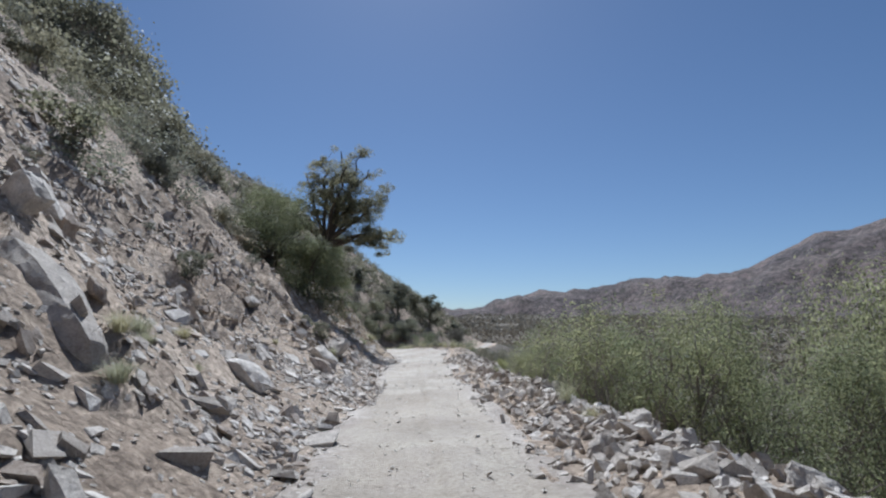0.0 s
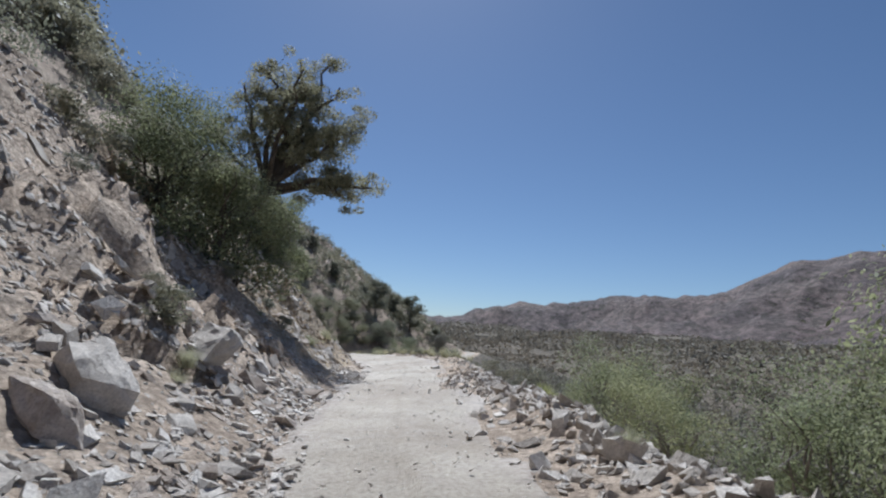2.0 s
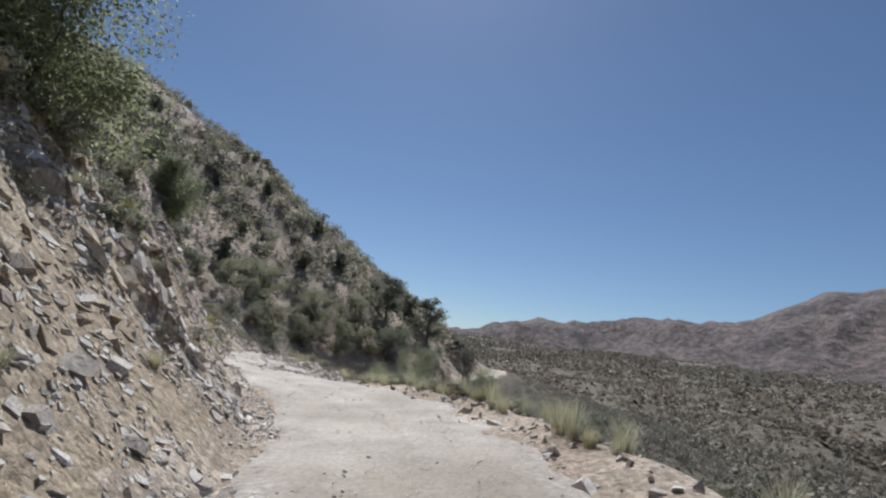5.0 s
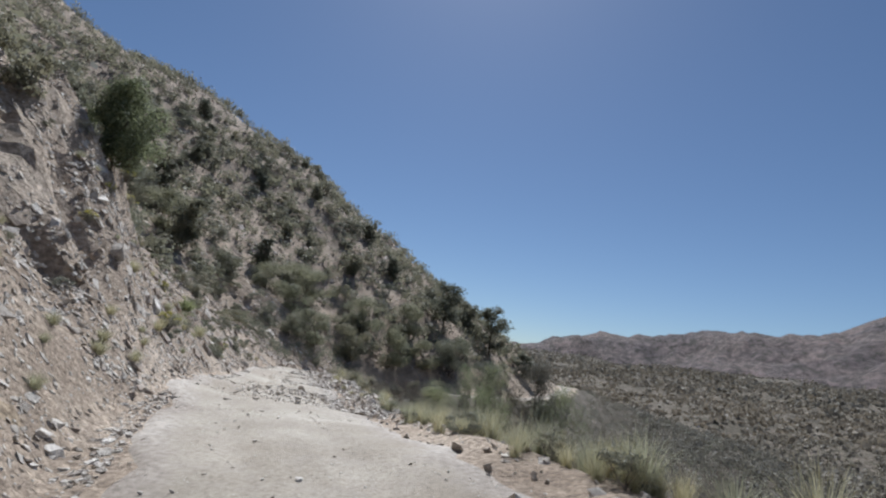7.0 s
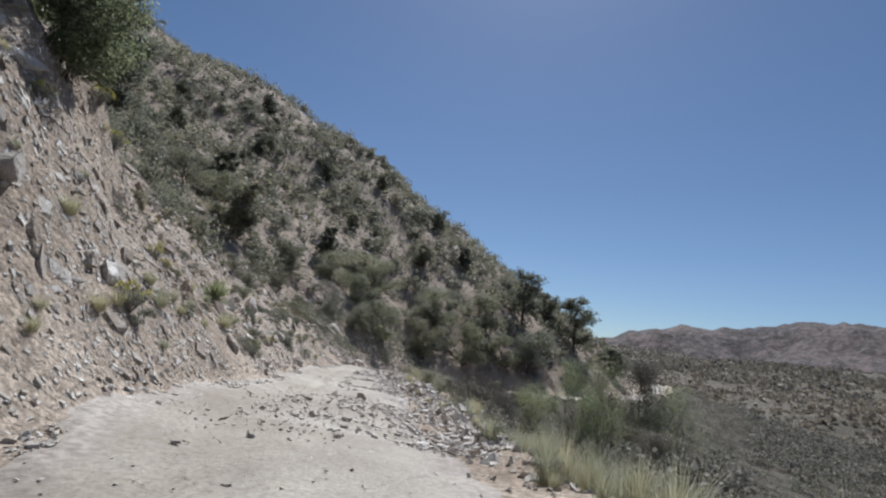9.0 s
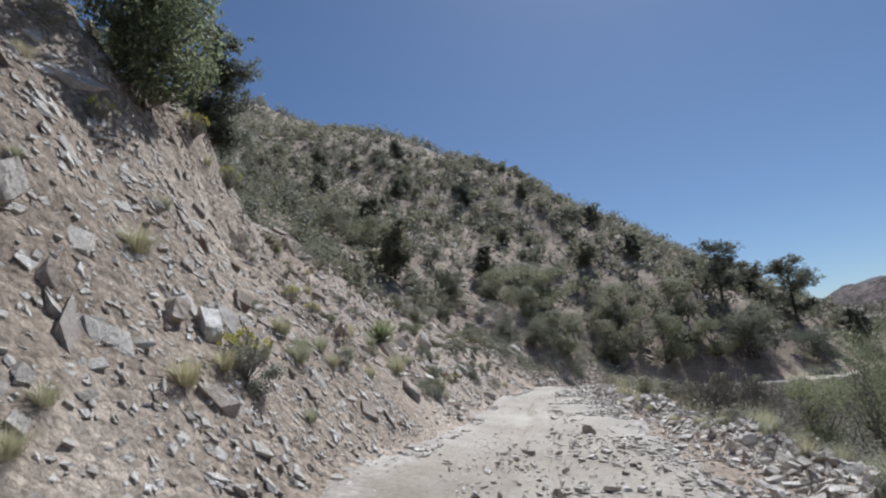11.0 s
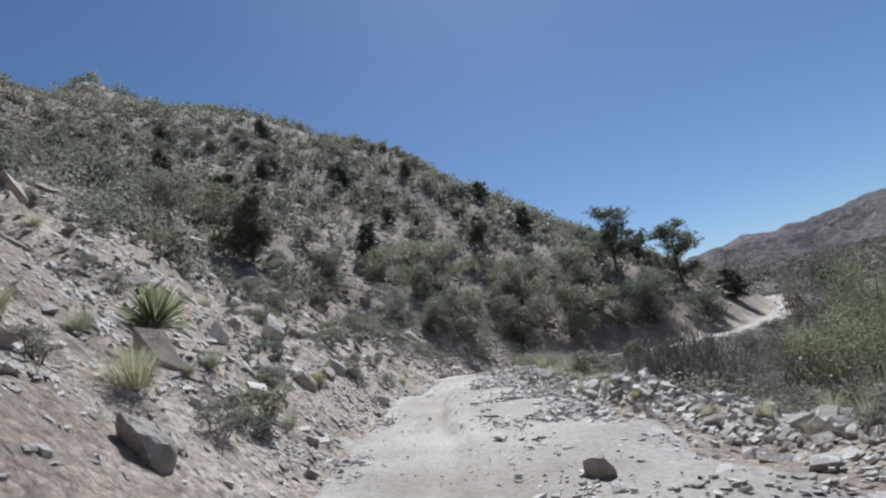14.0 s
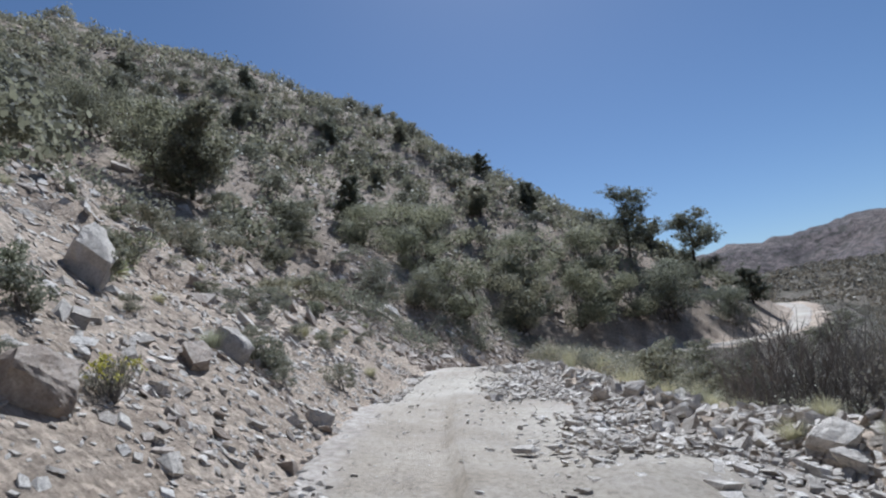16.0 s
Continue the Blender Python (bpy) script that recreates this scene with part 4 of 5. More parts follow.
for k, (x, y) in enumerate(zip(*on_bank(150, 64, 90, 0.4, 11))):
    if k % 3 == 2:
        place(TUFTS[k % 4], "grass_tuft", x, y, "round tuft of dry straw-yellow grass on the bank", "grass", "grass tufts on the bank", size=rng.uniform(0.3, 0.6), sink=0.02)
    else:
        place((SAGES if k % 4 else GREENS)[k % 3], "sage_bush", x, y, "low grey sage bush among broken stone", "shrub", "sage on the bank", size=rng.uniform(0.4, 0.8), sink=0.03)
for x, y in zip(rng.uniform(-35, -24, 22), rng.uniform(79, 95, 22)):
    place(SCRUBS[rng.integers(0, 7)], "scrub_bush", x, y, "grey-green scrub bush on the steep hillside", "shrub", "scrub on the hillside", size=rng.uniform(0.4, 0.9), sink=0.12, tall=rng.uniform(0.8, 1.2))
for x, y in zip(*on_bank(30, 44, 62, 1.5, 8)):
    place((TUFTS if rng.uniform() < 0.6 else SAGES)[rng.integers(0, 4)], "cut_tuft", x, y, "small straw and grey tuft rooted in the rock cut", "plant", "tufts on the rock cut", size=rng.uniform(0.25, 0.5), sink=0.02)

# scrub on the hill beyond the gully, the nearer bushes singly
n = 560
hx, hy = rng.uniform(-75, 6, n), rng.uniform(72, 165, n)
ho, hv = road_frame(hx, hy)
ok = (ho > hv[:, 2] + 3.5) & (ho < 62)
pts = np.stack([hx, hy], -1)[ok][:235]
for x, y in pts:
    place(HILLSCRUBS[rng.integers(0, 5)], "scrub_bush", x, y, "grey-green scrub bush on the steep hillside", "shrub", "scrub on the hillside",
          size=rng.uniform(0.6, 1.45), sink=0.15, tall=rng.uniform(0.85, 1.3))
BIGSCRUB = [shrub_meshes(f"big_scrub_{k}", 5.4, 4.8, 8000, 0.15, SCRUB if k % 2 else OAKLEAF, BARK, 11 + 2 * k, 0.3, 10, 0.0) for k in range(5)]
for k, (x, y, w, h) in enumerate(((-23.6, 99.5, 5.2, 4.6), (-20.6, 105.0, 5.4, 5.4), (-16.8, 110.6, 5.0, 5.4), (-9.6, 117.4, 6.0, 5.2), (-27.3, 106.1, 6.0, 5.0), (-35.5, 88.0, 5.0, 5.2), (-32.3, 94.0, 4.6, 2.8),
                                (-16.8, 118.5, 6.5, 5.4), (-39.4, 87.2, 4.0, 3.6), (-22.0, 113.0, 6.0, 5.2), (-12.6, 114.4, 4.6, 4.6), (-24.8, 95.0, 3.6, 2.8), (-26.6, 100.8, 4.4, 3.8), (-4.0, 123.5, 4.8, 4.0),
                                (-30.2, 100.0, 4.4, 3.6), (-9.6, 122.5, 5.0, 4.6))):
    place(BIGSCRUB[k % 5], "scrub_oak", x, y, "large dark scrub oak at the foot of the hill", "shrub", "large scrub oaks", size=w / 5, tall=h / w * 1.087, sink=0.3)
# shrubs crowning the rock cut
for k in range(96):
    y = rng.uniform(41, 62) if k > 20 else rng.uniform(60, 68)
    a = np.array([arc_of(y)])
    x, y = (float(q[0]) for q in at_road(a, widths(a)[0] + (4.2 if y < 60 else 6.4) + 13 * rng.uniform(0, 1, 1)))
    place((SCRUBS if k % 2 else GREENS)[k % 3], "brow_bush", x, y, "green scrub bush on the brow of the rock cut", "shrub", "scrub on the rock cut", size=rng.uniform(0.5, 1.05) * (1 if k % 2 else 1.9), sink=0.15)

for k, (x, y) in enumerate(zip(*on_bank(26, 45, 57, 4.5, 9.5))):
    place((SCRUBS if k % 2 else GREENS)[k % 3], "brow_bush", x, y, "green scrub bush on the brow of the rock cut", "shrub", "scrub on the rock cut", size=rng.uniform(0.5, 0.9) * (1 if k % 2 else 2.0), sink=0.15)
for k, (x, y) in enumerate(zip(*on_bank(46, 43, 54, 3.0, 11))):
    if k % 4 == 3:
        place(FLOWERS[k % 3], "rabbitbrush", x, y, "yellow-flowering rabbitbrush on the brow of the rock cut", "shrub", "yellow-flowered bushes", size=rng.uniform(0.6, 1.0), sink=0.05)
    else:
        place((SCRUBS if k % 2 else GREENS)[k % 3], "brow_bush", x, y, "green scrub bush on the brow of the rock cut", "shrub", "scrub on the rock cut", size=rng.uniform(0.3, 0.55) * (1 if k % 2 else 2.0), sink=0.12)

# ---------------------------------------------------------------- the valley side of the road
WILLOWS = [shrub_meshes(f"willow_{k}", 3.4, 4.2, 9000, 0.078, WILLOW, TWIG, 30 - 8 * k, 0.3, 16, 0.03, 0.4) for k in range(3)]
for k, (x, y, top, w) in enumerate(((7.0, 9.6, 1.5, 0.85), (5.6, 12.6, 2.4, 0.9), (4.4, 15.4, 2.3, 0.95), (4.4, 13.2, 1.7, 0.7), (4.9, 17.0, 2.5, 0.7), (5.8, 15.2, 2.6, 0.9), (2.6, 19.0, 0.8, 0.5), (8.2, 14.5, 2.9, 1.1), (8.8, 10.0, 2.6, 1.0), (10.6, 12.5, 3.4, 1.2), (12.4, 16.0, 4.0, 1.3), (4.9, 19.0, 1.4, 0.9), (6.8, 19.5, 1.8, 1.0),
                                 (5.4, 29.0, 1.75, 1.0), (6.7, 27.4, 1.7, 1.0), (9.6, 17.5, 2.6, 1.2), (5.4, 24.4, 1.1, 0.9), (3.8, 23.6, 1.1, 0.7), (4.2, 27.0, 1.0, 0.75), (6.8, 22.2, 1.5, 1.0), (-6.6, 76.0, 0.2, 1.0), (3.8, 100.0, 0.3, 1.9))):
    g = ground_z(x, y)
    s = (top - g + 0.2) / 4.2
    place(WILLOWS[k % 3], "willow_shrub", x, y, "tall yellow-green willow shrub below the road edge", "shrub", "willow shrubs", size=w, tall=s / w, sink=0.2)


def sapling_meshes(name, h, w, n=7):
    """A slender sapling: a few bare wandering stems with loose sprays of leaves near their ends."""
    lines, ends = [], []
    for _ in range(n):
        a, r = rng.uniform(0, 6.28), w / 2 * math.sqrt(rng.uniform(0.05, 1))
        tip = np.array([math.cos(a) * r, math.sin(a) * r, h * rng.uniform(0.7, 1.02)])
        main = bent(tip * [0.12, 0.12, 0], tip, 0.04, 9)
        lines.append((main, 0.016, 0.004))
        for j in (4, 5, 6, 7, 8):
            e = main[j] + rng.normal(0, 0.09, 3) * h
            lines.append((bent(main[j], e, 0.08, 4), 0.006, 0.002))
            ends.append(e)
    ends = np.array(ends)
    k = rng.integers(0, len(ends), 1100)
    d = rng.normal(size=(1100, 3))
    q = ends[k] + d * 0.032 * h
    return {"woody_stem": mesh_of(name + "_stem", *tubes(lines, 4), TWIG), "foliage": mesh_of(name + "_leaves", *leaf_quads(q, d + [0, 0, 0.4], 0.07, narrow=0.5), WILLOW)}


for k, (x, y, top, s) in enumerate(((2.0, 103.5, 2.4, 0.95), (-2.2, 95.5, 0.9, 0.7))):
    place(GULLY[k], "juniper", x, y, "tall grey-brown juniper rising from the gully", "shrub", "junipers in the gully", size=s, tall=(top - ground_z(x, y) + 0.2) / (s * 5.0), sink=0.2)
for k, (x, y, top, s) in enumerate(((-4.4, 79.6, 1.2, 0.9), (-2.8, 81.4, 1.5, 1.0))):
    place(WILLOWS[k], "willow_shrub", x, y, "tall yellow-green willow shrub below the stone berm", "shrub", "willow shrubs", size=s, tall=(top - ground_z(x, y) + 0.2) / (s * 4.2), sink=0.2)

SAPLINGS = [sapling_meshes(f"sapling_{k}", 3.0, 1.3) for k in range(2)]
for k, (x, y, top) in enumerate(((3.1, 10.5, 2.2), (2.1, 12.4, 1.7), (3.5, 13.4, 2.0), (4.5, 11.2, 2.2))):
    place(SAPLINGS[k % 2], "willow_sapling", x, y, "slender willow sapling with sparse yellow-green leaves", "tree", "willow saplings", size=1.0, tall=(top - ground_z(x, y) + 0.1) / 3.0, sink=0.1)
for k, (x, y, s) in enumerate(((-10.2, 82.0, 1.9), (-9.1, 82.6, 2.1), (-11.2, 81.4, 1.4), (-8.2, 81.8, 1.8), (0.6, 52.0, 1.0), (-0.2, 58.0, 1.1), (1.2, 63.0, 1.2))):
    place(TWIGS[k % 3], "twig_brush", x, y, "leafless grey brush of upright twigs", "shrub", "leafless brush", size=s * 0.95, sink=0.1)
place(SAGES[1], "slope_bush", 1.6, 108.0, "grey-green rounded bush beside the far bend", "shrub", size=2.4, sink=0.2)
for k, (x, y) in enumerate(((2.2, 10.0), (1.6, 38.6), (1.3, 42.0), (0.2, 47.5), (-0.9, 50.6), (-2.0, 53.2), (-2.7, 55.6), (-3.4, 58.4), (-4.6, 61.0), (-0.6, 49.4), (0.8, 44.2), (-14.6, 88.0), (-13.4, 90.5),
                            (-15.6, 86.0), (-12.0, 84.0), (-4.2, 63.2), (-1.4, 55.2), (-2.8, 60.2))):
    place(TALLS[k % 3], "dry_grass", x, y, "tall pale dry grass on the road's outer edge", "grass", "dry grass at the road edge", size=rng.uniform(0.6, 1.0), sink=0.03)
for k in range(26):
    y = rng.uniform(26, 42) if k % 3 else rng.uniform(68, 92)
    a = np.array([arc_of(y)])
    x, y = (float(q[0]) for q in at_road(a, -widths(a)[1] - rng.uniform(2.2, 9, 1)))
    place((SAGES if k % 3 else GREENS)[k % 3], "slope_bush", x, y, "grey-green bush on the slope below the road", "shrub", "bushes below the road", size=rng.uniform(0.9, 1.9), sink=0.05)


for k in range(230):
    a = np.array([arc_of(rng.uniform(40, 68))])
    x, y = (float(q[0]) for q in at_road(a, -widths(a)[1] - 0.6 - 6.0 * rng.uniform(0, 1, 1) ** 1.5))
    if k % 5:
        place(TALLS[k % 3], "dry_grass", x, y, "tall pale dry grass on the road's outer edge", "grass", "dry grass at the road edge", size=rng.uniform(0.45, 1.05), sink=0.03)
    else:
        place(SAGES[k % 4], "slope_bush", x, y, "grey-green bush on the slope below the road", "shrub", "bushes below the road", size=rng.uniform(0.5, 0.9), sink=0.05)


# tall clumps close to the outer edge of the bend
for k, (x, y, s) in enumerate(((-3.4, 56.5, 1.5), (-2.9, 58.0, 1.4), (-3.9, 57.6, 1.3), (-2.5, 56.4, 1.5), (-3.2, 59.4, 1.4), (-4.3, 59.0, 1.2), (-2.2, 57.6, 1.6), (-4.6, 60.4, 1.2), (-3.6, 60.8, 1.4),
                               (-2.9, 53.8, 1.1), (-2.2, 53.2, 1.15), (-1.6, 52.6, 1.2), (-1.9, 54.6, 1.3), (-1.2, 51.4, 1.1), (-2.6, 55.1, 1.2), (-0.9, 49.8, 1.1))):
    place(TALLS[k % 3], "dry_grass", x, y, "tall pale dry grass on the road's outer edge", "grass", "dry grass at the road edge", size=s, sink=0.03)


for k in range(18):
    y = rng.uniform(84, 101)
    a = np.array([arc_of(y)])
    x, y = (float(q[0]) for q in at_road(a, -widths(a)[1] - rng.uniform(0.7, 6.5, 1)))
    if k % 2:
        place(TALLS[k % 3], "dry_grass", x, y, "tall pale dry grass on the road's outer edge", "grass", "dry grass at the road edge", size=rng.uniform(1.0, 1.5), sink=0.03)
    else:
        place((SAGES if k % 4 else GREENS)[k % 3], "slope_bush", x, y, "grey-green bush on the slope below the road", "shrub", "bushes below the road", size=rng.uniform(0.7, 1.2), sink=0.05)


for k, (x, y) in enumerate(((-3.2, 108.6), (-0.4, 112.5), (2.6, 118.0), (5.6, 126.0), (-6.2, 106.4), (-9.4, 104.0), (8.4, 134.0), (-11.6, 101.0))):
    place((SCRUBS if k % 2 else SAGES)[k % 3], "slope_bush", x, y, "grey-green bush on the slope below the road", "shrub", "bushes below the road", size=1.05 if k % 2 else 2.6, sink=0.1)


# far scrub: joined clumps, thinning with distance
def clump(seed, quads, leaf):
    r = np.random.default_rng(seed)
    d = r.normal(size=(quads, 3))
    d /= np.linalg.norm(d, axis=1)[:, None]
    p = d * r.uniform(0.45, 1.0, (quads, 1)) * [0.55, 0.55, 0.42] + [0, 0, 0.38]
    p += 0.16 * r.normal(size=(quads, 3))
    p[:, 2] = np.abs(p[:, 2])
    return leaf_quads(p, d + np.array([0, 0, 0.2]), leaf, narrow=0.8, facing=True)


def scrub_stuff(name, x, y, size, quads, leaf, mat, label, kinds=5, seed=0):
    n = len(x)
    ks = [clump(seed + k, quads, leaf) for k in range(kinds)]
    a = rng.uniform(0, 6.28, n)
    rot = np.zeros((n, 3, 3))
    rot[:, 0, 0], rot[:, 0, 1], rot[:, 1, 0], rot[:, 1, 1], rot[:, 2, 2] = np.cos(a), -np.sin(a), np.sin(a), np.cos(a), 1
    v, f = merged(ks, rng.integers(0, kinds, n), np.stack([x, y, height(x, y, False) - 0.05 * size], -1), rot, size[:, None] * rng.uniform(0.75, 1.25, (n, 3)))
    return tagged(new(name, mesh_of(name, v, f, mat)), label, "scrub", kind="stuff")


def masked(n, x0, x1, y0, y1, lo, hi, seed, bare=-0.15):
    """Random places between two offsets from the road, left out where the scrub is thin."""
    x, y = rng.uniform(x0, x1, n), rng.uniform(y0, y1, n)
    o, v = road_frame(x, y)
    ok = (o > lo) & (o < hi) & (fbm(x / 18, y / 18, 3, seed) > bare)
    return x[ok], y[ok]


x, y = masked(900, -60, 0, -10, 74, 9, 42, 55, -0.55)
ok = (y > 34) | (rng.uniform(0, 1, len(x)) < 0.4)
x, y = x[ok], y[ok]
near = road_frame(x, y)[0] < 21
scrub_stuff("brow_scrub", x[near], y[near], rng.uniform(0.8, 2.4, near.sum()), 620, 0.058, SCRUB, "grey-green chaparral above the rocky bank", seed=280)
x, y = x[~near], y[~near]
scrub_stuff("bank_scrub", x, y, rng.uniform(0.9, 2.8, len(x)), 240, 0.1, SCRUB, "dark chaparral covering the slope above the bank", seed=290)
x, y = rng.uniform(-50, -22, 420), rng.uniform(38, 60, 420)
scrub_stuff("spur_scrub", x, y, rng.uniform(1.2, 3.6, 420), 200, 0.105, SCRUB, "dark chaparral and low trees crowning the spur", seed=270)
x, y = masked(7600, -170, 10, -30, 260, 9, 150, 55, -0.75)
near = np.hypot(x + 14, y - 67) < 46
ok = ((y > 74) | (x < -60)) & ~near
ax, ay = x[near & (y > 74)], y[near & (y > 74)]
x, y = x[ok], y[ok]
scrub_stuff("gully_scrub", ax, ay, rng.uniform(0.9, 2.6, len(ax)), 320, 0.1, SCRUB, "dark chaparral at the head of the gully", seed=295)
tx, ty = masked(1100, -260, -30, 40, 260, 45, 240, 55, -2)
x, y = np.r_[x, tx], np.r_[y, ty]
scrub_stuff("hill_scrub", x, y, rng.uniform(0.8, 2.6, len(x)), 60, 0.19, SCRUB, "dark chaparral covering the hillside", seed=300)
x, y = masked(4200, -130, 10, 74, 220, 6, 125, 56, -0.8)
ok = np.hypot(x + 14, y - 67) > 40
x, y = x[ok], y[ok]
scrub_stuff("hill_sage", x, y, rng.uniform(0.6, 2.0, len(x)), 45, 0.22, SAGE, "pale grey sage between the chaparral", seed=320)
x, y = masked(4200, -20, 60, -20, 200, -60, -6.5, 57, -0.7)
ok = ~((road_frame(x, y)[0] > -13) & (y > 38) & (y < 72) & (rng.uniform(0, 1, len(x)) < 0.97))
x, y = x[ok], y[ok]
near = road_frame(x, y)[0] > -15
scrub_stuff("roadside_scrub", x[near], y[near], rng.uniform(0.6, 1.7, near.sum()), 230, 0.075, BRUSH, "grey-green scrub on the slope below the road", seed=335)
x, y = x[~near], y[~near]
scrub_stuff("slope_scrub", x, y, rng.uniform(0.7, 2.2, len(x)), 60, 0.19, BRUSH, "grey-green scrub on the slope below the road", seed=340)
x, y = masked(2600, -20, 60, -20, 200, -60, -5, 59, -0.7)
near = road_frame(x, y)[0] > -15
scrub_stuff("roadside_sage", x[near], y[near], rng.uniform(0.5, 1.2, near.sum()), 200, 0.07, SAGE, "grey sage on the slope below the road", seed=337)
x, y = x[~near], y[~near]
scrub_stuff("slope_sage", x, y, rng.uniform(0.5, 1.4, len(x)), 40, 0.2, SAGE, "grey sage on the slope below the road", seed=345)
x, y = masked(14000, -20, 240, -20, 360, -240, -45, 57, -0.8)
scrub_stuff("valley_scrub", x, y, rng.uniform(0.8, 2.5, len(x)), 18, 0.48, BRUSH, "grey-green scrub on the valley slopes", seed=350)
x, y = masked(44000, -150, 900, 60, 1100, -900, -150, 58, -0.8)
scrub_stuff("far_valley_scrub", x, y, rng.uniform(1.2, 3.4, len(x)), 6, 0.9, BRUSH, "scrub dotting the far valley floor", seed=360)

x, y = masked(15000, -250, 1150, 420, 1350, -1400, -420, 61, -0.9)
scrub_stuff("valley_head_scrub", x, y, rng.uniform(2.5, 6.5, len(x)), 5, 0.9, BRUSH, "scrub dotting the head of the valley", seed=370)

# ---------------------------------------------------------------- stone
# boulders seen singly: x, y, length, height share, heading
BOULDERS = ((-19.6, 70.2, 0.95, 0.4), (-17.6, 69.25, 0.4, 0.6), (-6.9, 8.3, 0.9, 0.6), (-7.2, 9.2, 1.0, 0.7), (-6.5, 7.5, 0.85, 0.8), (-8.5, 10.2, 0.55, 0.8), (-5.1, 7.4, 0.5, 0.6), (-5.9, 11.3, 0.55, 0.9), (-3.6, 9.4, 0.9, 0.6), (-3.9, 16.3, 0.8, 0.6),
            (-4.3, 20.5, 1.1, 0.8), (-4.1, 17.1, 1.1, 0.5), (-6.4, 32.4, 0.8, 0.8), (-12.45, 54.9, 0.6, 0.6), (-12.6, 57.05, 0.55, 0.6), (-12.55, 56.6, 0.5, 0.6), (-14.6, 63.6, 0.62, 0.55), (-25.0, 91.7, 1.5, 0.7),
            (-17.6, 70.0, 0.8, 0.6), (-20.3, 72.4, 1.3, 0.75), (-17.95, 74.0, 0.62, 0.7), (-18.6, 72.5, 0.65, 0.6), (-19.2, 73.7, 0.75, 0.6))
for k, (x, y, s, fl) in enumerate(BOULDERS):
    ob = new("boulder", boulder_mesh("boulder", 500 + k, GRANITE if k % 3 else BROWNROCK, fl))
    g = ground_z(x, y)
    up = Vector((g - ground_z(x + 0.5, y), g - ground_z(x, y + 0.5), 0.5)).normalized()
    fall = Vector((up.x, up.y, 0)).normalized()
    fall.rotate(Euler((0, 0, rng.normal(-0.45, 0.35))))
    side = up.cross(fall).normalized()
    turn = Matrix((side.cross(up), side, up)).transposed().to_4x4()
    ob.matrix_basis = Matrix.Translation(Vector((x, y, g)) + up * 0.1 * s) @ turn @ pose(0, 0, 0, rng.normal(0, 9), rng.normal(4, 7), 0) @ Matrix.Diagonal((s, s * 0.9, s, 1))
    tagged(ob, "large pale granite boulder lying in the bank" if k % 3 else "large weathered brown boulder lying in the bank", "boulder", "boulders in the bank")


def slab_mesh(head, foot, seed):
    """A long wedge of granite from its head to its foot, with a sharp crest, a broad lit face and a steep near face."""
    head, foot = Vector(head), Vector(foot)
    way = (foot - head).normalized()
    side = way.cross(Vector((0, 0, 1))).normalized()      # towards the road's start
    up = side.cross(way).normalized()
    r = random.Random(seed)
    bm = bmesh.new()
    for u, w, h in ((0.0, 0.3, 0.28), (0.12, 0.5, 0.44), (0.45, 0.56, 0.5), (0.75, 0.44, 0.42), (0.94, 0.26, 0.26), (1.0, 0.12, 0.1)):
        c = head + (foot - head) * u
        for s, q in ((0.12, 1.0), (-0.5, 0.75), (-1.0, -0.2), (0.75, -0.35), (0.55, 0.45), (-0.2, -1.0)):
            bm.verts.new(c + side * (s * w * r.uniform(0.88, 1.1)) + up * (q * h * r.uniform(0.85, 1.12)))
    bmesh.ops.convex_hull(bm, input=bm.verts)
    bmesh.ops.delete(bm, geom=[v for v in bm.verts if not v.link_faces], context="VERTS")
    bmesh.ops.triangulate(bm, faces=bm.faces)
    bmesh.ops.subdivide_edges(bm, edges=bm.edges, cuts=3, use_grid_fill=True)
    bmesh.ops.triangulate(bm, faces=bm.faces)
    for v in bm.verts:
        v.co += v.normal * (0.05 * noise.noise(v.co * 2.2) + 0.035 * noise.noise(v.co * 6) + 0.015 * noise.noise(v.co * 17))
    me = bpy.data.meshes.new("granite_boulder")
    bm.to_mesh(me)
    bm.free()
    me.materials.append(GRANITE)
    return me


def slab(head, foot, seed, label):
    h, f = (Vector((x, y, ground_z(x, y) + lift)) for x, y, lift in (head, foot))
    mid = (h + f) / 2
    ob = new("granite_boulder", slab_mesh(h - mid, f - mid, seed))
    ob.matrix_basis = Matrix.Translation(mid)
    tagged(ob, label, "boulder", "granite slabs")


slab((-5.6, 6.35, 0.0), (-3.58, 5.3, -0.06), 3, "long pale granite slab jutting from the bank")
slab((-34.2, 54.4, 2.4), (-33.4, 53.6, 1.0), 5, "massive weathered outcrop high on the spur")
BERM_BOULDERS = ((-12.75, 80.3, 0.85), (-11.3, 72.9, 0.45), (-11.95, 73.1, 0.4), (-11.4, 72.4, 0.34), (3.3, 5.0, 0.5), (3.7, 5.7, 0.45), (2.9, 4.2, 0.4), (-11.3, 66.4, 0.4), (-14.3, 77.8, 0.5), (-13.7, 77.2, 0.6), (-12.0, 73.4, 0.55), (-8.0, 68.2, 0.7), (-7.6, 67.4, 0.6), (-9.6, 72.6, 0.6), (-11.5, 78.5, 0.7), (3.2, 7.2, 0.5), (2.9, 8.2, 0.45),
                 (1.9, 24.8, 0.5), (1.2, 31.0, 0.45), (-2.2, 56.0, 0.4), (-2.6, 57.5, 0.45), (-5.3, 62.5, 0.5), (-6.6, 65.0, 0.55))
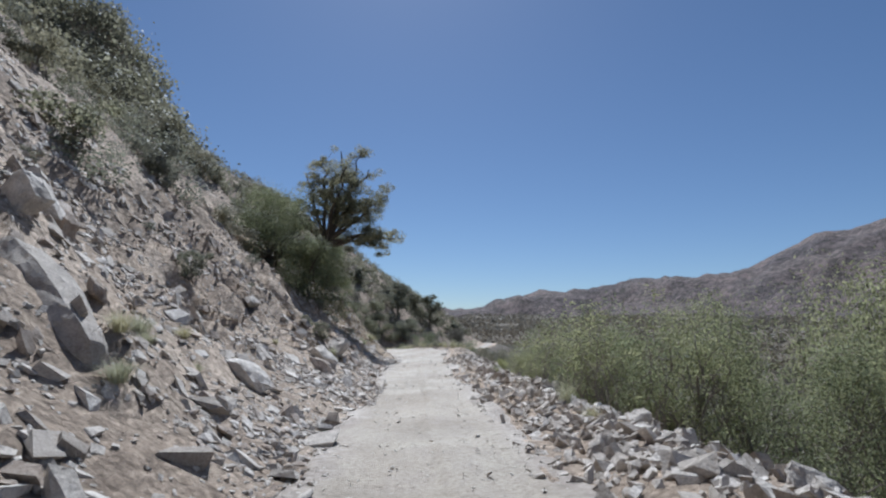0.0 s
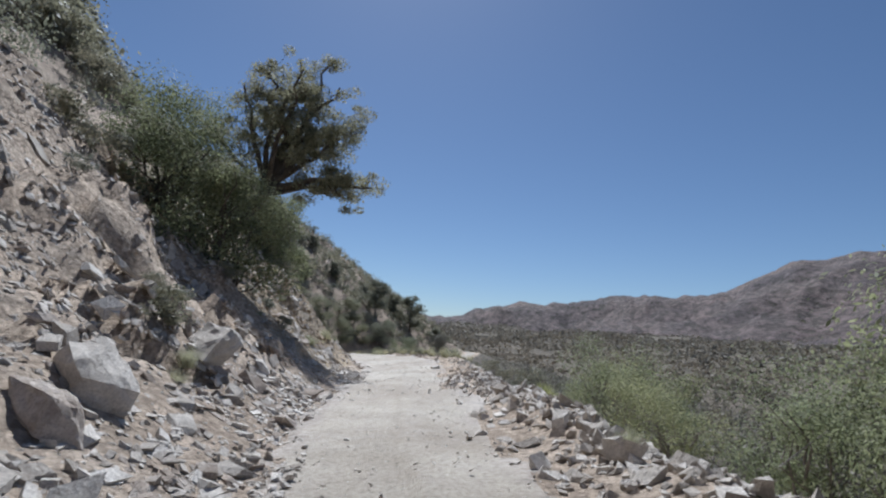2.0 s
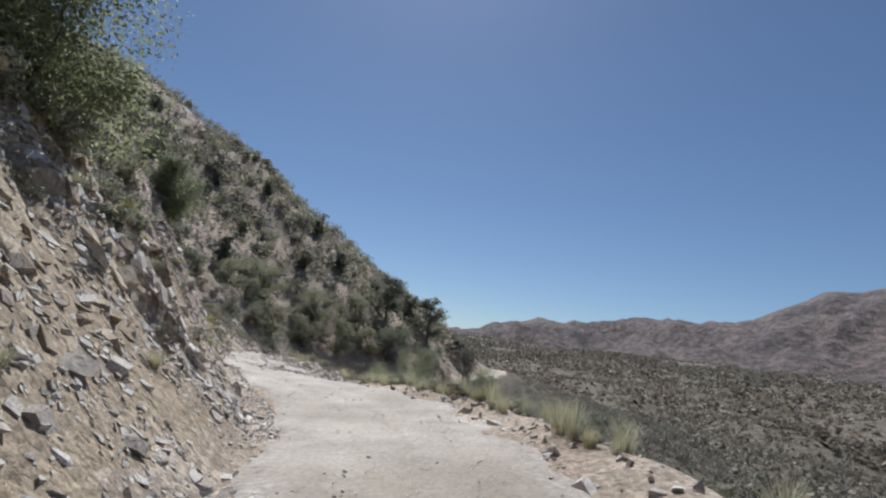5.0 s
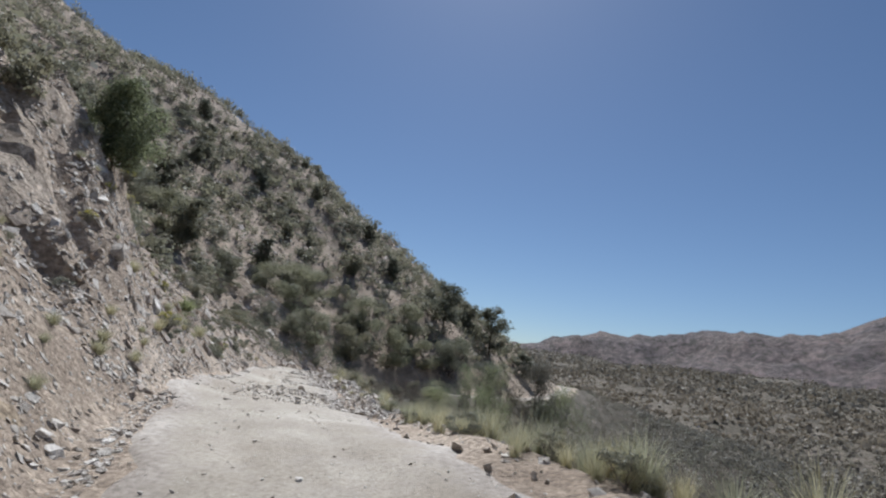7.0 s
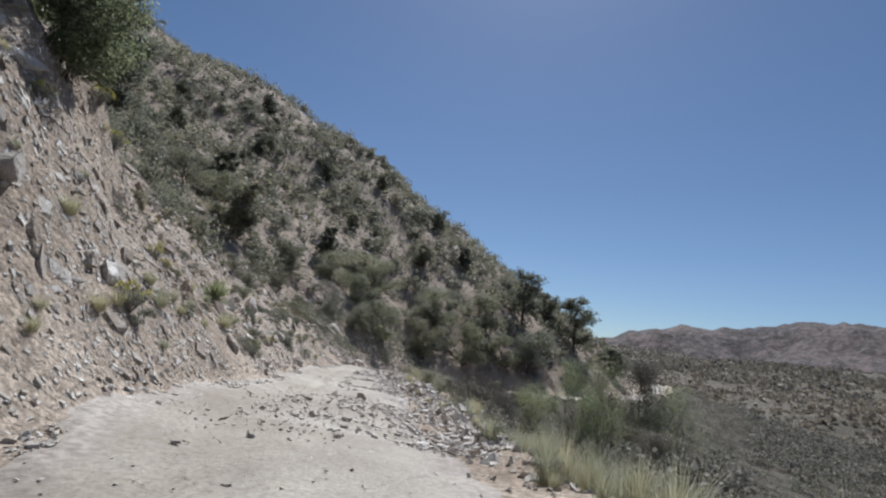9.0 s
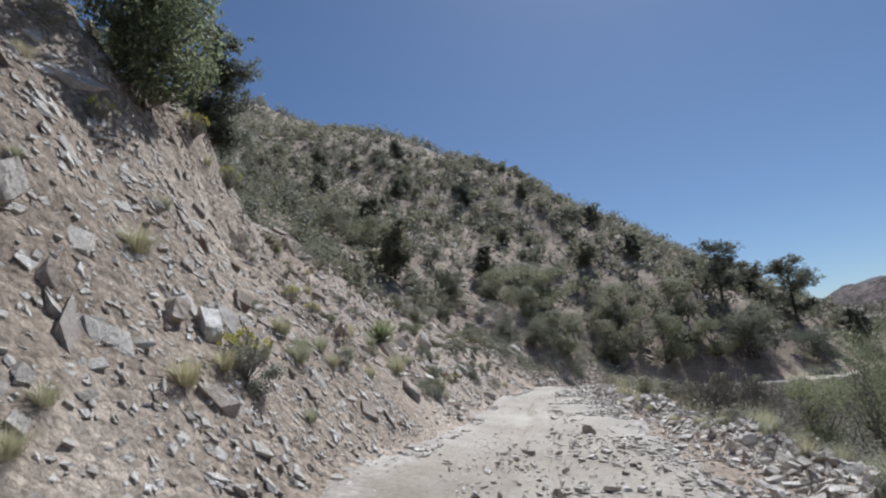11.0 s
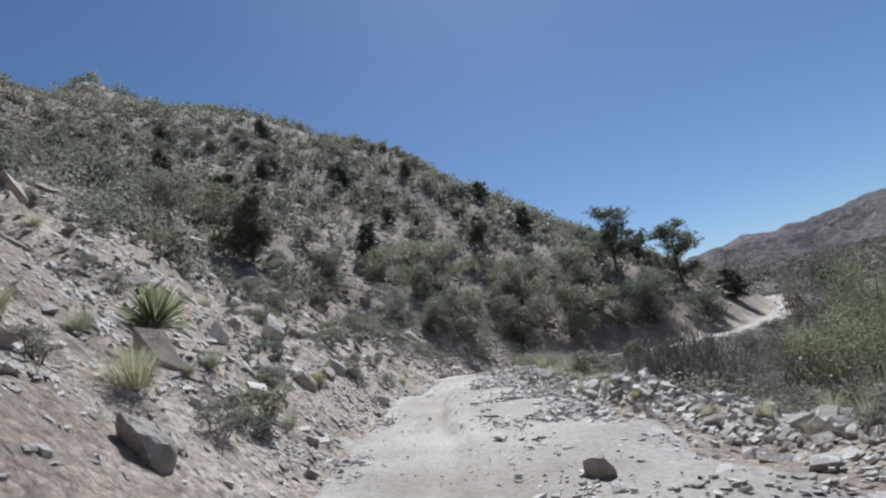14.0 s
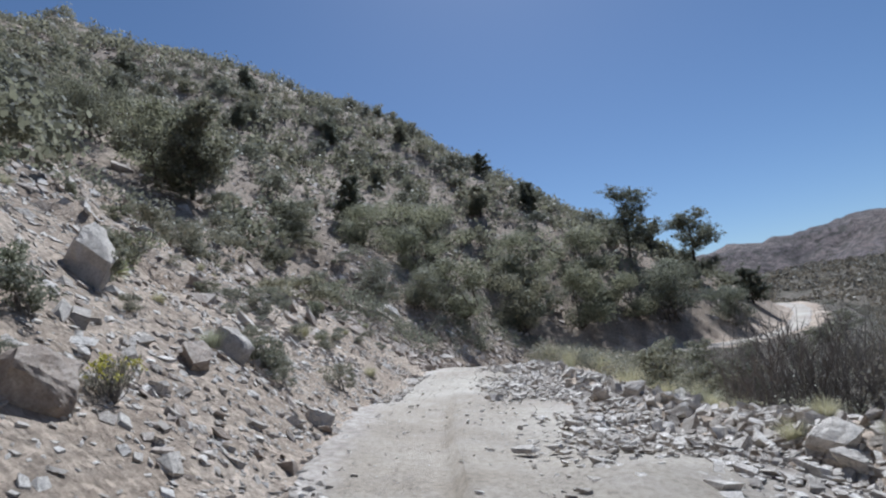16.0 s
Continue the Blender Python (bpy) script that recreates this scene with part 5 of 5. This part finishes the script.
for k, (x, y, s) in enumerate(BERM_BOULDERS):
    ob = new("boulder", boulder_mesh("boulder", 560 + k, GRANITE, 0.75))
    ob.matrix_basis = Matrix.LocRotScale((x, y, ground_z(x, y) + 0.12 * s), Euler((rng.normal(0, 0.4), rng.normal(0, 0.4), rng.uniform(0, 6.28))), (s, s, s))
    tagged(ob, "pale angular boulder on the outer edge of the road", "boulder", "boulders on the road edge")

# the berm of thrown stones on the outer edge: the larger ones singly
ROCKMESH = [mesh_of("rock", v, f, GRANITE) for v, f in ROCKS]
a = np.concatenate([rng.uniform(arc_of(2), arc_of(16), 64), rng.uniform(arc_of(62), arc_of(80), 70)])
x, y = at_road(a, -widths(a)[1] - 0.75 - rng.normal(0.15, 0.5, len(a)))
z = height(x, y)
for k in range(len(a)):
    s = float(np.clip(rng.lognormal(-1.42, 0.3), 0.16, 0.42))
    ob = new("rock", ROCKMESH[k % 12])
    ob.matrix_basis = Matrix.LocRotScale((x[k], y[k], z[k] + 0.08 * s), Euler((rng.normal(0, 0.45), rng.normal(0, 0.45), rng.uniform(0, 6.28))), (s, s * rng.uniform(0.8, 1.1), s * 1.15))
    tagged(ob, "pale angular rock in the roadside berm", "rock", "rocks of the roadside berm")
a = np.concatenate([rng.uniform(arc_of(-3), arc_of(98), 1500), rng.uniform(arc_of(-3), arc_of(30), 2200), rng.uniform(arc_of(58), arc_of(86), 3200)])
x, y = at_road(a, -widths(a)[1] - 0.7 - rng.normal(0, 0.5, len(a)))
rubble("berm_rubble", x, y, np.clip(rng.lognormal(-2.0, 0.5, len(a)), 0.05, 0.4), GRANITE, "pale broken stone heaped along the road edge", tumble=0.7)
a = np.concatenate([rng.uniform(arc_of(1), arc_of(24), 420), rng.uniform(arc_of(58), arc_of(84), 700)])
x, y = at_road(a, -widths(a)[1] - 0.85 - rng.normal(0, 0.5, len(a)))
b2 = rng.uniform(arc_of(1), arc_of(9), 150)
x2, y2 = at_road(b2, -widths(b2)[1] - rng.uniform(0.7, 2.3, len(b2)))
x, y, a = np.r_[x, x2], np.r_[y, y2], np.r_[a, b2]
rubble("berm_blocks", x, y, np.clip(rng.lognormal(-1.6, 0.35, len(a)), 0.1, 0.42), GRANITE, "pale angular blocks packed along the road edge", 0.12, tumble=0.7)
# rubble spread over the wide outer half of the road past the bend
a = rng.uniform(arc_of(57), arc_of(88), 11000)
x, y = at_road(a, -widths(a)[1] * (0.1 + 1.0 * rng.uniform(0, 1, len(a)) ** 0.5))
ok = fbm(x / 2.6, y / 2.6, 3, 81) + 0.35 * rng.normal(size=len(x)) > np.where(y > 68, -0.45, -0.15)
x, y, a = x[ok], y[ok], a[ok]
rubble("road_rubble", x, y, np.clip(rng.lognormal(-2.75, 0.55, len(a)), 0.025, 0.32), GRANITE, "loose broken stone on the outer half of the road", kinds=PEBBLES, lift=0.04, tumble=0.16)
a = rng.uniform(arc_of(-3), arc_of(90), 6500)
x, y = at_road(a, rng.uniform(-1, 1, len(a)) * widths(a)[0] * 0.95)
rubble("road_stones", x, y, np.clip(rng.lognormal(-3.75, 0.55, len(a)), 0.012, 0.11), GRANITE, "small stones lying on the packed road", kinds=PEBBLES, lift=0.028)
a = rng.normal(arc_of(59.5), 2.6, 420)
x, y = at_road(a, rng.normal(-0.1, 0.55, len(a)))
rubble("bend_stones", x, y, np.clip(rng.lognormal(-3.0, 0.55, len(a)), 0.03, 0.2), GRANITE, "broken stone strewn in the middle of the road", kinds=PEBBLES, lift=0.04, tumble=0.3)
# scree of the bank
for name, n, y0, y1, e1, mu, mat, lab in (("bank_scree", 15000, -3, 48, 12, -2.1, GRANITE, "pale broken stone littering the cut bank"), ("cut_scree", 8000, 42, 66, 11, -2.75, GRANITE, "pale shattered stone of the rock cut"),
                                          ("talus", 7500, 64, 104, 15, -2.3, GRANITE, "pale talus below the hillside"), ("brown_scree", 9500, -3, 100, 14, -2.2, BROWNROCK, "brown weathered stone littering the bank")):
    x, y = on_bank(int(n * 1.3), y0, y1, -0.1, e1, 1.25, -0.12)
    rubble(name, x, y, np.clip(rng.lognormal(mu, 0.62, len(x)), 0.03, 0.75), mat, lab)
for name, n, y0, y1, e1, mat, lab in (("bank_chips", 26000, -3, 40, 8, GRANITE, "small pale chips between the stones of the bank"), ("cut_chips", 24000, 41, 68, 8, GRANITE, "small pale chips below the rock cut"),
                                      ("talus_chips", 22000, 62, 90, 10, GRANITE, "small pale chips of the talus")):
    x, y = on_bank(n, y0, y1, -0.5, e1, 1.3, -0.55)
    rubble(name, x, y, np.clip(rng.lognormal(-2.75, 0.45, len(x)), 0.02, 0.2), mat, lab, kinds=PEBBLES)
x, y = on_bank(6500, 41, 60, 1.0, 10.5, 0.8, -0.4)
rubble("cut_blocks", x, y, np.clip(rng.lognormal(-2.1, 0.42, len(x)), 0.05, 0.38), GRANITE, "smaller fractured stone of the rock cut", 0.3, tumble=0.7)
x, y = on_bank(1500, 31, 46, 1.5, 9.0, 1.0, -0.1)
rubble("wall_blocks", x, y, np.clip(rng.lognormal(-1.6, 0.4, len(x)), 0.1, 0.45), OCHRE, "smaller fractured stone of the rock wall", 0.3, tumble=0.7)


def single_rocks(x, y, sizes, meshes, label, group, sink=0.0):
    z = height(x, y)
    rot = bedded(x, y, z, 0.24)
    for k in range(len(x)):
        s = float(sizes[k])
        ob = new("rock", meshes[k % len(meshes)])
        ob.matrix_basis = Matrix.Translation((x[k], y[k], z[k] - sink * s)) @ Matrix(rot[k]).to_4x4() @ Matrix.Diagonal((s, s * rng.uniform(0.7, 1.0), s * rng.uniform(0.8, 1.2), 1))
        tagged(ob, label, "rock", group)


WARMMESH = [mesh_of("rock", v, f, OCHRE) for v, f in ROCKS]
for n, y0, y1, e0, e1, mu, meshes, lab, group in (
        (50, 0, 26, 0.4, 8, -1.0, ROCKMESH, "angular pale block standing out of the bank", "blocks in the bank"),
        (50, 66, 88, 0.3, 9, -1.3, ROCKMESH, "pale slab of granite resting on the talus", "slabs on the talus"),
        (34, 44, 60, 2.4, 7.5, -1.5, ROCKMESH, "fractured pale block of the rock cut", "blocks of the rock cut"),
        (30, 33, 46, 2.4, 8.0, -0.9, WARMMESH, "fractured tan block stacked in the rock wall", "blocks of the rock wall")):
    x, y = on_bank(n, y0, y1, e0, e1)
    single_rocks(x, y, np.clip(rng.lognormal(mu, 0.4, len(x)), 0.2, 0.65), meshes, lab, group, 0.05)
# ledges of the cut: blocks mostly sunk in the slope
for name, n, y0, y1, e0, e1, mat, lab in (("cut_ledges", 320, 43, 59, 1.2, 9, GRANITE, "pale rock ledges breaking out of the cut"), ("wall_ledges", 230, 30, 46, 1.2, 9, OCHRE, "tan rock ledges breaking out of the wall")):
    x, y = on_bank(n, y0, y1, e0, e1, 1.0, 0.0)
    rubble(name, x, y, np.clip(rng.lognormal(-0.6, 0.3, len(x)), 0.35, 1.0), mat, lab, 0.46, tumble=0.5)
# the many others, joined
for name, n, y0, y1, e0, e1, mu, mat, lab in (
        ("bank_slabs", 1700, -2, 34, 0.1, 11, -1.72, GRANITE, "pale broken slabs strewn over the bank"),
        ("near_slabs", 900, 0, 16, 0.0, 9, -1.8, GRANITE, "pale broken slabs lying thick on the bank"),
        ("near_brown_slabs", 700, 0, 24, 0.2, 11, -1.75, BROWNROCK, "brown weathered slabs lying in the bank"),
        ("hill_blocks", 620, 0, 32, 6, 20, -1.15, BROWNROCK, "weathered brown blocks between the bushes above the bank"),
        ("talus_stones", 2000, 65, 100, 0.1, 14, -1.9, GRANITE, "pale broken slabs over the talus"),
        ("bank_blocks", 170, -2, 48, 0.4, 11, -1.1, GRANITE, "angular pale blocks standing out of the bank"),
        ("talus_slabs", 150, 66, 100, 0.3, 13, -1.5, GRANITE, "pale slabs of granite on the talus"),
        ("pale_cut_blocks", 950, 41, 59, 2.0, 10.0, -1.6, GRANITE, "pale fractured blocks of the rock cut"),
        ("brown_cut_blocks", 200, 42, 60, 2.4, 8.0, -1.7, BROWNROCK, "brown fractured blocks of the rock cut"),
        ("tan_wall_blocks", 380, 31, 46, 1.6, 9.0, -1.0, OCHRE, "fractured tan blocks stacked in the rock wall")):
    x, y = on_bank(n, y0, y1, e0, e1, 1.0, -0.2)
    rubble(name, x, y, np.clip(rng.lognormal(mu, 0.4, len(x)), 0.12, 0.9), mat, lab, 0.27, tumble=0.28)
x, y = masked(4200, -130, 8, -10, 200, 12, 110, 60, -0.4)
rubble("hill_outcrops", x, y, np.clip(rng.lognormal(-0.35, 0.5, len(x)), 0.3, 2.4), BROWNROCK, "weathered outcrops between the chaparral", 0.3)
x, y = masked(26000, -95, 8, 60, 190, 4, 95, 62, -0.9)
rubble("hill_stones", x, y, np.clip(rng.lognormal(-1.3, 0.55, len(x)), 0.12, 1.2), BROWNROCK, "brown stones between the chaparral", 0.26, kinds=PEBBLES)
x, y = masked(2600, 0, 300, 0, 420, -260, -25, 63, 0.05)
rubble("valley_outcrops", x, y, np.clip(rng.lognormal(0.2, 0.5, len(x)), 0.5, 4.0), GRANITE, "pale granite outcrops on the valley slopes", 0.3)

# broken stone and scrub on the banks of the far bend
a = rng.uniform(arc_of(86), arc_of(112), 2600)
x, y = at_road(a, widths(a)[0] + 0.1 + 7 * rng.uniform(0, 1, len(a)) ** 1.2)
rubble("bend_rubble", x, y, np.clip(rng.lognormal(-1.5, 0.5, len(a)), 0.08, 0.7), BROWNROCK, "brown broken stone on the bank of the far bend")
a = rng.uniform(arc_of(88), arc_of(112), 190)
x, y = at_road(a, widths(a)[0] + 0.8 + 5 * rng.uniform(0, 1, len(a)))
scrub_stuff("bend_scrub", x, y, rng.uniform(0.4, 1.2, len(a)), 160, 0.085, SCRUB, "low grey-green scrub on the bank of the far bend", seed=410)
a = rng.uniform(arc_of(88), arc_of(112), 160)
x, y = at_road(a, -widths(a)[1] - 0.2 - 6 * rng.uniform(0, 1, len(a)))
scrub_stuff("bend_sage", x, y, rng.uniform(0.4, 1.1, len(a)), 160, 0.085, SAGE, "low grey sage on the outer edge of the far bend", seed=420)
x, y = masked(560, -16, 20, 66, 118, -26, -4, 64, -0.9)
scrub_stuff("gully_sage", x, y, rng.uniform(0.4, 0.95, len(x)), 150, 0.085, SAGE, "grey sage on the slope below the far bend", seed=430)
